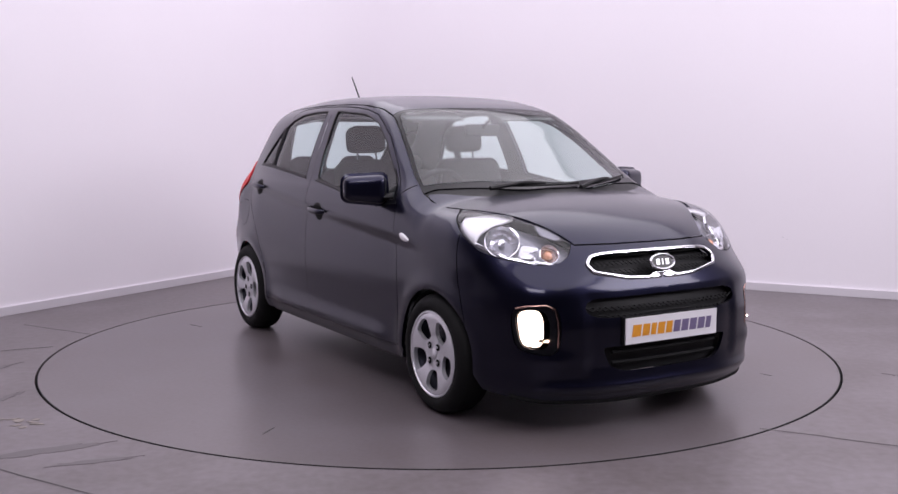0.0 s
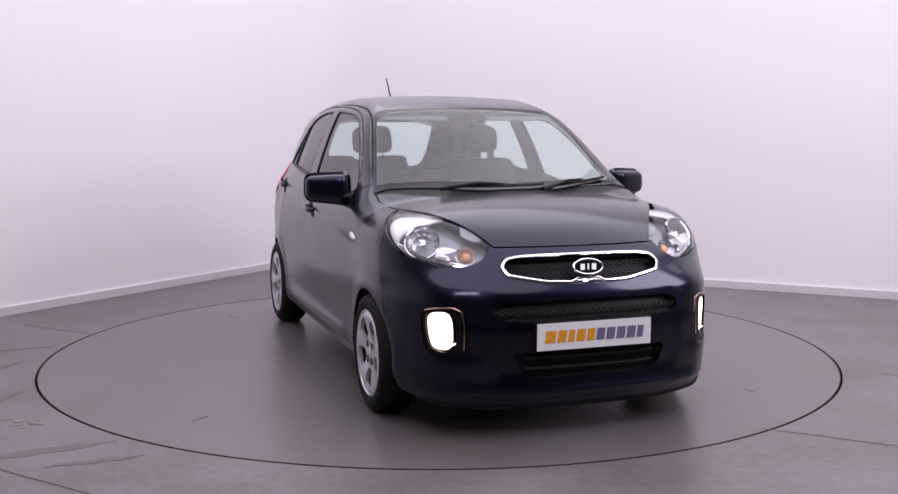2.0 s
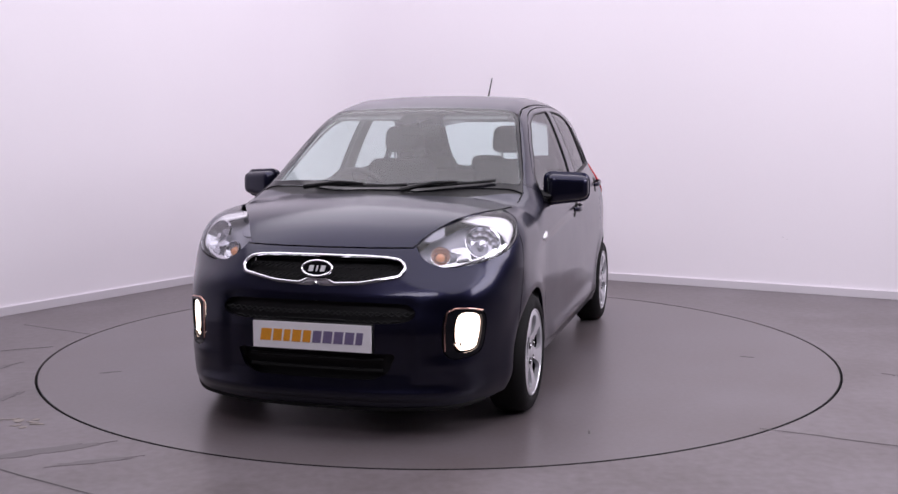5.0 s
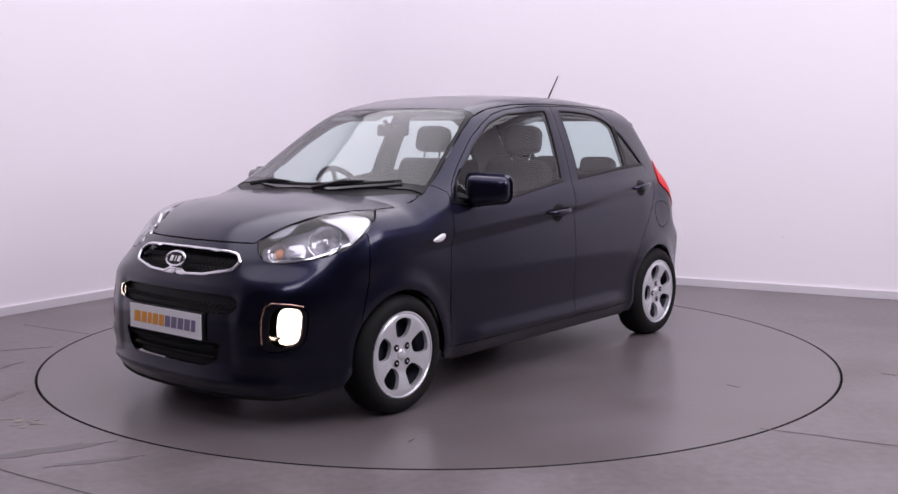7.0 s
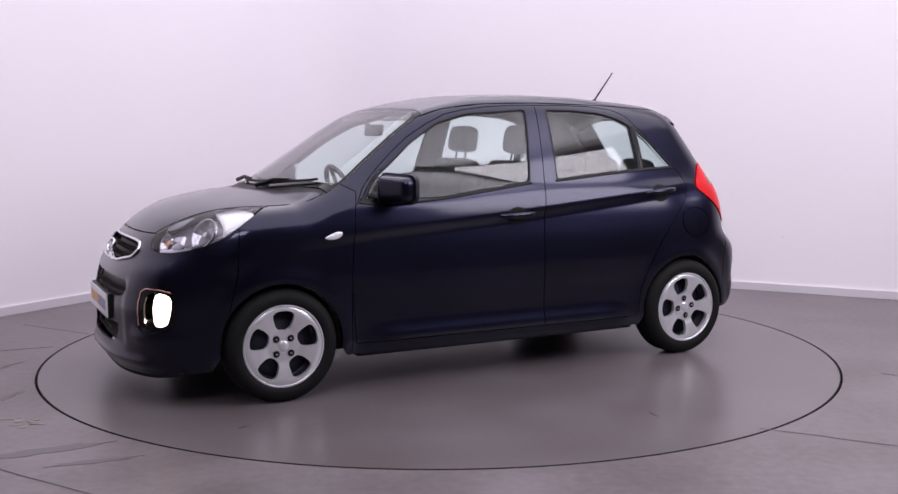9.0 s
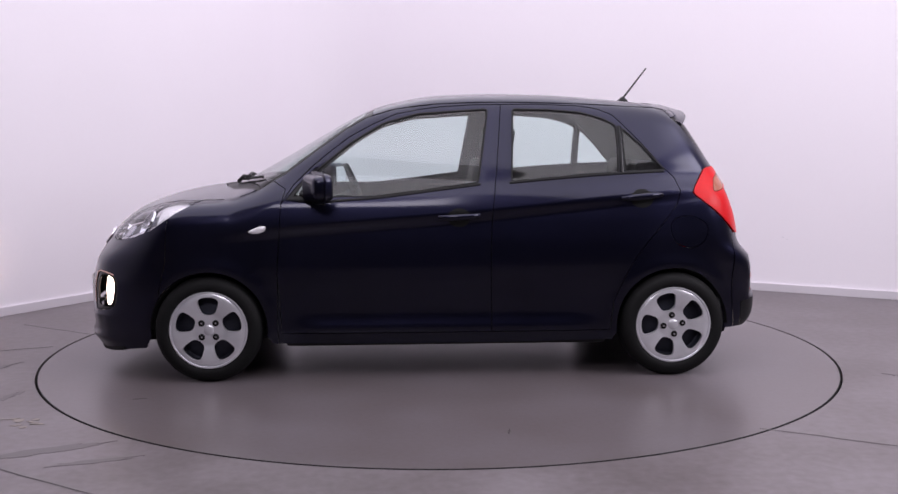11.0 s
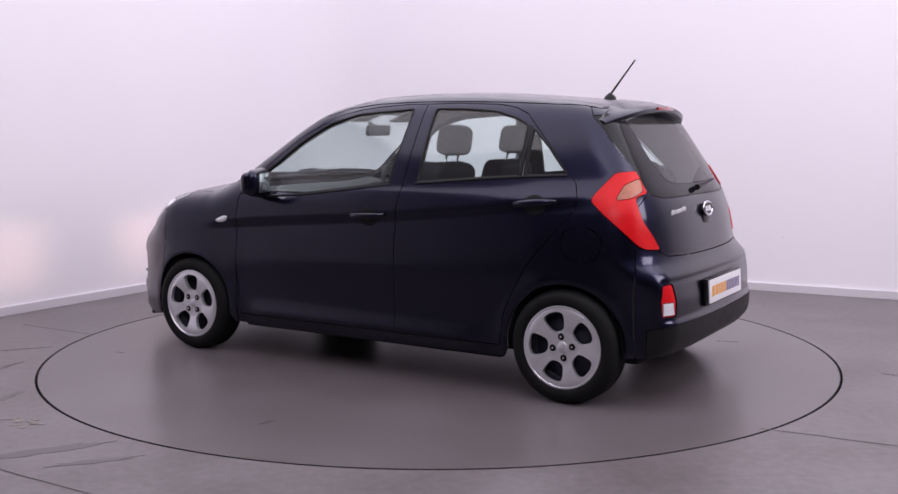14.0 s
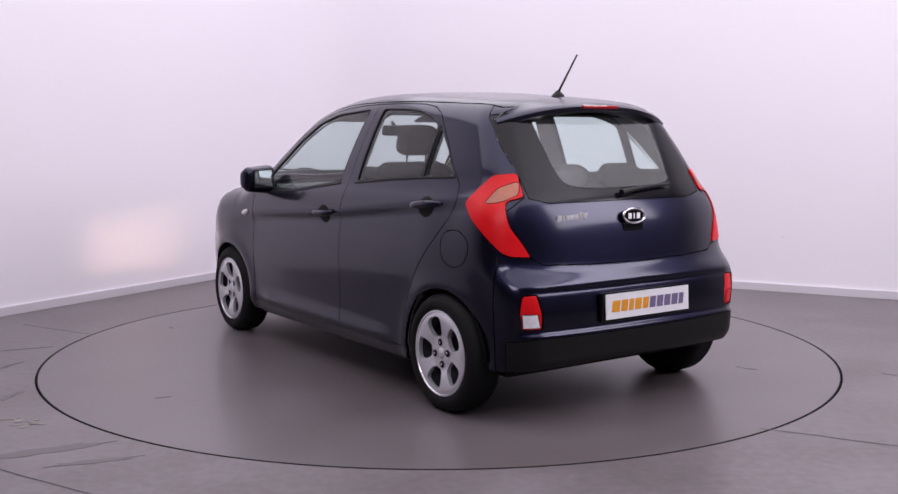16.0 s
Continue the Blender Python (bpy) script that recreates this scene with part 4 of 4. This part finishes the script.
def wing_mirror(car, side, sign):
    """A door mirror: a rounded shell on a short foot."""
    c = Vector((.632, .834, .990))
    bm = box(.105, .236, .156, .050, (0, 0, 0), None, 6)
    for v in bm.verts:
        if v.co.x > 0:
            v.co.y *= .90
            v.co.z *= .84
        v.co.z += .10 * v.co.y * (1 if v.co.z < 0 else -.5)
    shell = part("wing_mirror", mirror_bm(place(bm, Matrix.Translation(c) @ pose(0, 0, 0, 0, 0, 23)), sign), PAINT, car, "dark navy door mirror shell")
    gl = box(.004, .146, .100, .0018, (-.0520, 0, .003))
    part("mirror_glass", mirror_bm(place(gl, Matrix.Translation(c) @ pose(0, 0, 0, 0, 0, 23)), sign), MIRROR, shell, "silvered mirror glass")
    part("mirror_rim", mirror_bm(place(box(.006, .158, .112, .0028, (-.0495, 0, .003)), Matrix.Translation(c) @ pose(0, 0, 0, 0, 0, 23)), sign), BLACK, shell)
    foot = tube([(.70, .70, .955), (.69, .745, .95), (.665, .80, .952)], [.036, .028, .03], 12, False, .6)
    part("mirror_foot", mirror_bm(foot, sign), BLACK, shell, "black mirror foot")


def spoiler(car):
    """The roof spoiler over the rear window, with its brake lamp."""
    bm, rows = bmesh.new(), []
    for k in range(41):
        y = -.530 + 1.06 * k / 40
        a = abs(y) / .530
        z0 = 1.427 - .068 * a ** 2.6
        tip = -1.385 + .10 * a ** 3
        lead = -1.18 - .015 * a
        prof = [(lead, z0 + .004), (lead - .07, z0 - .004), (tip + .05, z0 - .022 - .01 * a), (tip + .012, z0 - .031 - .01 * a), (tip, z0 - .042 - .01 * a), (tip + .006, z0 - .06 - .012 * a), (tip + .03, z0 - .068 - .014 * a), (lead - .12, z0 - .072 - .02 * a), (lead - .02, z0 - .06)]
        rows.append([bm.verts.new((x, y * q, z)) for (x, z), q in zip(prof, (.82, .90, .985, 1, 1, .99, .98, .88, .80))])
    for a, b in zip(rows, rows[1:]):
        for k in range(len(a)):
            j = (k + 1) % len(a)
            bm.faces.new((a[k], a[j], b[j], b[k]))
    bm.faces.new(rows[0])
    bm.faces.new(rows[-1][::-1])
    bmesh.ops.recalc_face_normals(bm, faces=bm.faces)
    sp = part("spoiler", bm, PAINT, car, "dark navy roof spoiler")
    part("brake_lamp", box(.014, .22, .016, .004, (-1.384, 0, 1.381)), BRAKE, sp, "dark red high brake lamp")


def aerial(car):
    """A short roof aerial raked back."""
    foot = Vector((-1.085, 0, 1.437))
    bm = join(lathe([(.034, -.004), (.030, .010), (.016, .022), (.009, .03), (0, .03)], 20, Matrix.Translation(foot)),
              tube([foot + Vector((0, 0, .02)), foot + Vector((-.05, 0, .085)), foot + Vector((-.135, 0, .195))], [.006, .005, .0038], 8))
    part("aerial", bm, BLACK, car, "black whip aerial")


def wipers(car, gate):
    for y0, y1 in ((-.34, .14), (.17, .54)):
        mid = [(1.094 - .50 * y * y - .022 * t, y) for y, t in zip(np.linspace(y0, y1, 12), np.linspace(0, 1, 12))]
        mid = [Vector(above(np.array([q]))[0]) + Vector((.005, 0, .011)) for q in mid]
        w = part("wiper", tube(mid, .007, 6), BLACK, car, "black windscreen wiper")
        arm = [mid[0] + Vector((.03, -.05, -.012)), mid[3] + Vector((.012, 0, .016)), mid[6] + Vector((0, 0, .010))]
        part("wiper_arm", tube(arm, [.012, .009, .006], 8), BLACK, w)
    pts = [Vector(around(girth(np.array([[-1.5, y, z]])))[0]) + Vector((-.016, 0, .006)) for y, z in ((.03, .985), (-.06, .998), (-.18, 1.008), (-.28, 1.012))]
    w = part("rear_wiper", tube([(p.x, p.y - .0, p.z) for p in pts], [.016, .011, .009, .006], 8), BLACK, gate, "black rear wiper arm")


def badge(parent, at, turn, tilt):
    """A chrome-edged oval with a plain bar in place of its lettering."""
    m = Matrix.Translation(at) @ pose(0, 0, 0, *turn) @ pose(0, 0, 0, -tilt, 0, 0)
    oval = [(.066 * math.cos(a), .033 * math.sin(a)) for a in [2 * math.pi * k / 36 for k in range(36)]]
    b = part("badge", place(slab(oval, .012, .003), m @ pose(0, 0, .008)), GLOSS_BLACK, parent, "dark oval badge")
    part("badge_rim", place(tube([(x, y, .008) for x, y in oval], .0055, 8, True), m), CHROME, b, "chrome oval rim")
    for x, w in ((-.026, .020), (0, .007), (.026, .020)):
        o = [(x - w / 2 - .002, -.013), (x + w / 2 - .002, -.013), (x + w / 2 + .002, .013), (x - w / 2 + .002, .013)]
        part("badge_bar", place(slab(o, .003, .0008), m @ pose(0, 0, .0105)), SILVER, b, "silver bar")


def plate(parent, m):
    """A white plate with orange and violet slanted bars in place of its lettering."""
    o = soften([(-.26, -.0555), (.26, -.0555), (.26, .0555), (-.26, .0555)], 0)
    p = part("number_plate", place(slab([tuple(q) for q in o], .006, .0015), m), PLATE, parent, "white dealer plate with orange and violet bars", )
    x = -.228
    for k, w in enumerate((.052, .044, .034, .044, .040, .042, .044, .044, .044, .034)):
        z, h = (0, .025)
        q = [(x, -h), (x + w - .005, -h), (x + w + .002, h), (x + .007, h)]
        part("print_bar", place(slab(q, .001), m @ pose(0, 0, .0012)), ORANGE if k < 5 else VIOLET, p, "orange slanted bar" if k < 5 else "violet slanted bar", smooth=False)
        x += w + .0035


def wheel(car):
    """A road wheel about its z axis, outer face up: tyre, steel wheel and a five-spoked silver cover."""
    root = new("wheel")
    root.parent = car
    root["label"] = "road wheel with a silver five-spoke cover"
    R = TYRE_R
    prof = [(.188, .070), (.200, .083), (.215, .089), (.235, .088), (.252, .080), (.264, .066), (R - .001, .05), (R, .02), (R, -.02), (R - .001, -.05), (.262, -.068), (.24, -.084), (.2, -.086), (.188, -.07)]
    tyre = lathe(prof, 72)
    part("tyre", tyre, RUBBER, root, "black road tyre")
    for h in (-.036, -.012, .012, .036):
        part("tread_groove", lathe([(R + .0006, h - .003), (R + .0006, h + .003)], 72), UNDER, root)
    part("steel_rim", lathe([(.19, .072), (.18, .05), (.172, .02), (.16, .012), (.09, .03), (.05, .034), (0, .034)], 48), STEEL, root, "dark steel wheel")
    part("wheel_back", lathe([(.19, -.07), (.15, -.05), (0, -.05)], 32), UNDER, root)
    # the cover: a dished disc with five windows
    shapes = []
    for k in range(5):
        a0 = 2 * math.pi * k / 5
        o = []
        for r, da in ((.080, .28), (.096, .39), (.135, .38), (.163, .33), (.170, .13), (.170, -.13), (.163, -.33), (.135, -.38), (.096, -.39), (.080, -.28), (.074, 0)):
            o.append((r * math.cos(a0 + da), r * math.sin(a0 + da)))
        shapes.append(("hole", soften(o, 1)))
    disc = [(.194 * math.cos(a), .194 * math.sin(a)) for a in [2 * math.pi * k / 64 for k in range(64)]]
    bits = cut(None, np.array(disc), shapes, .012, "cover")
    _, v, f = bits["cover"]
    used, f = np.unique(f, return_inverse=True)
    f, v = f.reshape(-1, 3), v[used]
    r = np.hypot(v[:, 0], v[:, 1])
    a = np.arctan2(v[:, 1], v[:, 0])
    spoke = np.cos(5 * a / 1.0 + math.pi) * .5 + .5
    z = curve([(0, .070), (.05, .071), (.075, .070), (.10, .074), (.15, .081), (.178, .083), (.188, .080), (.195, .074)])(r) + .004 * spoke * ramp(.07, .11, r) * ramp(.185, .16, r)
    bm = bmesh.new()
    vs = [bm.verts.new((x, y, h)) for (x, y), h in zip(v.tolist(), z.tolist())]
    for q in f:
        face = bm.faces.new([vs[i] for i in q])
        face.normal_update()
        if face.normal.z < 0:
            face.normal_flip()
    rim = [e for e in bm.edges if e.is_boundary]
    ex = bmesh.ops.extrude_edge_only(bm, edges=rim)
    down = [q for q in ex["geom"] if isinstance(q, bmesh.types.BMVert)]
    for q in down:
        rr = math.hypot(q.co.x, q.co.y)
        q.co.z -= .02
    bmesh.ops.recalc_face_normals(bm, faces=bm.faces)
    cover = part("wheel_cover", bm, ALLOY, root, "silver five-spoke wheel cover")
    for e in cover.data.polygons:
        e.use_smooth = abs(e.normal.z) > .5
    part("cover_ring", lathe([(.186, .079), (.190, .085), (.196, .084), (.199, .076), (.196, .07)], 64), ALLOY, root)
    for k in range(4):
        t = math.radians(63 + 90 * k)
        m = Matrix.Translation((.05 * math.cos(t), .05 * math.sin(t), .071))
        # flat dark disc on the cover, in place of the shade in a hole
        part("nut_shade_disc", lathe([(.0165, .0028), (.0155, .0036), (.0, .0030)], 18, m), UNDER, root, "dark disc for the shaded nut recess")
        part("wheel_nut", lathe([(0, .009), (.0055, .008), (.007, .005), (.007, .002)], 6, m), CHROME, root, "bright wheel nut")
    part("centre_cap", lathe([(0, .0755), (.022, .0745), (.026, .071)], 32), ALLOY, root)
    return root


def cushion(sx, sy, sz, at, turn=None, bev=.05):
    """A padded block with well rounded edges and a slight swell."""
    bm = box(sx, sy, sz, min(bev, .46 * min(sx, sy, sz)), (0, 0, 0), None, 6)
    for v in bm.verts:
        y, z = v.co.y / (sy / 2), v.co.z / (sz / 2)
        if min(sx, sy, sz) == sx:
            v.co.y *= 1 - .10 * max(z, 0) ** 2
            v.co.z -= .10 * sz * y * y * max(z, 0)
    return place(bm, Matrix.Translation(at) @ (turn or Matrix.Identity(4)))


def cabin(car):
    """Seats, dashboard, steering wheel, mirror and lining, seen through the windows."""
    for s in (1, -1):
        y = s * .34
        seat = part("front_seat", join(cushion(.50, .47, .16, (.10, y, .50), pose(0, 0, 0, 0, -6, 0)), cushion(.13, .46, .68, (-.24, y, .81), pose(0, 0, 0, 0, -14, 0))), CLOTH, car, "dark cloth front seat")
        part("headrest", cushion(.11, .235, .165, (-.345, y, 1.225), pose(0, 0, 0, 0, -10, 0), .05), CLOTH, seat)
        for q in (-.06, .06):
            part("headrest_post", tube([(-.30, y + q, 1.02), (-.335, y + q, 1.16)], .006, 8), CHROME, seat, "bright headrest post")
    bench = part("rear_bench", join(cushion(.46, 1.16, .16, (-.72, 0, .53)), cushion(.13, 1.18, .50, (-1.06, 0, .80), pose(0, 0, 0, 0, -16, 0))), CLOTH, car, "dark cloth rear bench")
    for y in (.36, 0, -.36):
        part("headrest", cushion(.10, .24, .115, (-1.15, y, 1.052), pose(0, 0, 0, 0, -14, 0), .042), CLOTH, bench)
    # dashboard
    bm, rows = bmesh.new(), []
    for k in range(21):
        y = -.66 + 1.32 * k / 20
        hump = .035 * math.exp(-((y + .34) / .14) ** 2)
        bow = .10 * (abs(y) / .66) ** 2
        rows.append([bm.verts.new(q) for q in ((1.06 - bow, y, .93), (.90 - bow, y, .95), (.74 - bow * .4, y, .945 + hump), (.66, y, .915 + hump), (.62, y, .80), (.70, y, .55), (1.06 - bow, y, .55))])
    for a, b in zip(rows, rows[1:]):
        for k in range(7):
            bm.faces.new((a[k], a[(k + 1) % 7], b[(k + 1) % 7], b[k]))
    bm.faces.new(rows[0])
    bm.faces.new(rows[-1])
    bmesh.ops.recalc_face_normals(bm, faces=bm.faces)
    dash = part("dashboard", bm, DASH, car, "dark plastic dashboard")
    m = Matrix.Translation((.46, -.34, .90)) @ pose(0, 0, 0, 0, -66, 0)
    ring = [m @ Vector((.18 * math.cos(a), .18 * math.sin(a), 0)) for a in [2 * math.pi * k / 40 for k in range(40)]]
    sw = part("steering_wheel", tube(ring, .015, 10, True), BLACK, car, "black steering wheel")
    part("wheel_boss", place(box(.16, .15, .05, .022), m @ pose(0, 0, -.012)), BLACK, sw)
    for a in (0, math.pi, -math.pi / 2):
        part("wheel_spoke", tube([m @ Vector((.05 * math.cos(a + 1.57), .05 * math.sin(a + 1.57), -.01)), m @ Vector((.18 * math.cos(a + 1.57), .18 * math.sin(a + 1.57), 0))], .012, 8), BLACK, sw)
    part("column", tube([m @ Vector((0, 0, -.02)), m @ Vector((0, 0, -.24))], .04, 12), BLACK, sw)
    rv = part("rear_view_mirror", place(box(.03, .22, .065, .014), Matrix.Translation((.40, 0, 1.275)) @ pose(0, 0, 0, 0, -8, 0)), BLACK, car, "black interior mirror")
    part("mirror_stem", tube([(.41, 0, 1.29), (.47, 0, 1.325)], .010, 8), BLACK, rv)
    for s in (1, -1):
        part("sun_visor", place(box(.16, .36, .014, .006), Matrix.Translation((.33, s * .30, 1.355)) @ pose(0, 0, 0, 0, 18, 0)), LINING, car, "grey folded sun visor")
    part("cabin_floor", box(2.4, 1.3, .04, .01, (-.2, 0, .33)), DASH, car)
    part("parcel_shelf", box(.34, 1.12, .02, .008, (-1.33, 0, .95)), DASH, car, "dark parcel shelf")
    part("gear_console", box(.5, .16, .2, .04, (.42, 0, .46)), DASH, car)
    part("bulkhead", box(.04, 1.2, .55, .01, (1.08, 0, .62)), UNDER, car)


def mesh_bars(parent, outline, pitch, lift, z0, z1):
    """A honeycomb of thin bars across a grille opening."""
    o = soften(outline, 1)
    bars, s0 = [], o[:, 0].min()
    rows = int((z1 - z0) / pitch) + 1
    for r in range(rows):
        z = z0 + r * pitch
        s = np.arange(s0, NOSE_S + .001, pitch * .8)
        line = np.stack([s, z + (np.arange(len(s)) % 2) * pitch * .5 * (1 if r % 2 else -1)], 1)
        ok = inside(line, o)
        if ok.sum() < 3:
            continue
        p, n = on_skin(line[ok], lift)
        bars.append(tube(p.tolist(), .0034, 4, False))
        q = p * np.array([1, -1, 1])
        bars.append(tube(q.tolist(), .0034, 4, False))
    part("grille_mesh", join(*bars), UNDER, parent, "black honeycomb grille mesh")


def linings(car, g, t):
    """The pale lining inside the pillars and under the roof, and the dark door cards."""
    for side in ("left", "right"):
        skin_part("pillar_lining", g["body_side"], LINING, car, "grey pillar lining", side, lift=-.02, gap=.0, fold=0)
        skin_part("door_card", g["front_door"], DASH, car, "dark door lining", side, lift=-.03, gap=.0, fold=0)
        skin_part("door_card", g["rear_door"], DASH, car, "dark door lining", side, lift=-.03, gap=.0, fold=0)
    skin_part("headliner", t["roof"], LINING, car, "grey headliner", lift=-.025, gap=0, fold=0)
    skin_part("gate_lining", g["tailgate"], DASH, car, "dark tailgate lining", lift=-.025, gap=0, fold=0)


build_room()
floor_wear()
disc_thing = turntable()
car_thing = build_car()


def studio_lights():
    """A wide luminous ceiling over the whole studio and two softboxes, one over the camera and one to its side."""
    for name, label, m, w, h, power in PANELS:
        root = new(name)
        tagged(root, label, "studio light", group="studio lights")
        root.matrix_world = m
        part("frame", join(*[box(*q[0], .004, q[1]) for q in (((w + .06, .03, .05), (0, h / 2 + .015, .02)), ((w + .06, .03, .05), (0, -h / 2 - .015, .02)), ((.03, h, .05), (w / 2 + .015, 0, .02)), ((.03, h, .05), (-w / 2 - .015, 0, .02)))]), METAL, root)
        part("back", box(w, h, .01, .002, (0, 0, .04)), METAL, root)
        data = bpy.data.lights.new("softbox_lamp", "AREA")
        data.shape, data.size, data.size_y, data.energy, data.color = "RECTANGLE", w, h, power, LIGHT_TINT
        new("softbox_lamp", data).matrix_world = m @ pose(0, 0, -.01)


MIDDLE = CORNER + ALONG * 3.4 + ACROSS * 3.9
PANELS = [("luminous_ceiling", "wide white luminous ceiling panel over the turntable", pose(MIDDLE.x, MIDDLE.y, HIGH - .08, 0, 0, -29.5), 7.4, 6.4, 292),
          ("softbox", "white softbox with a thin metal frame", look((-.4, -5.0, 3.65), (0, .2, .7)), 2.0, 1.2, 65),
          ("softbox", "white softbox with a thin metal frame", look((4.5, -2.5, 3.0), (.2, .2, .7)), 2.6, 1.8, 110)]
studio_lights()


def motions():
    turn = [(t, pose(0, 0, 0, 0, 0, a)) for t, a in TURN]
    walk(disc_thing, turn)
    walk(car_thing, [(t, m @ pose(CAR_OFF[0], CAR_OFF[1], 0)) for t, m in turn])


motions()
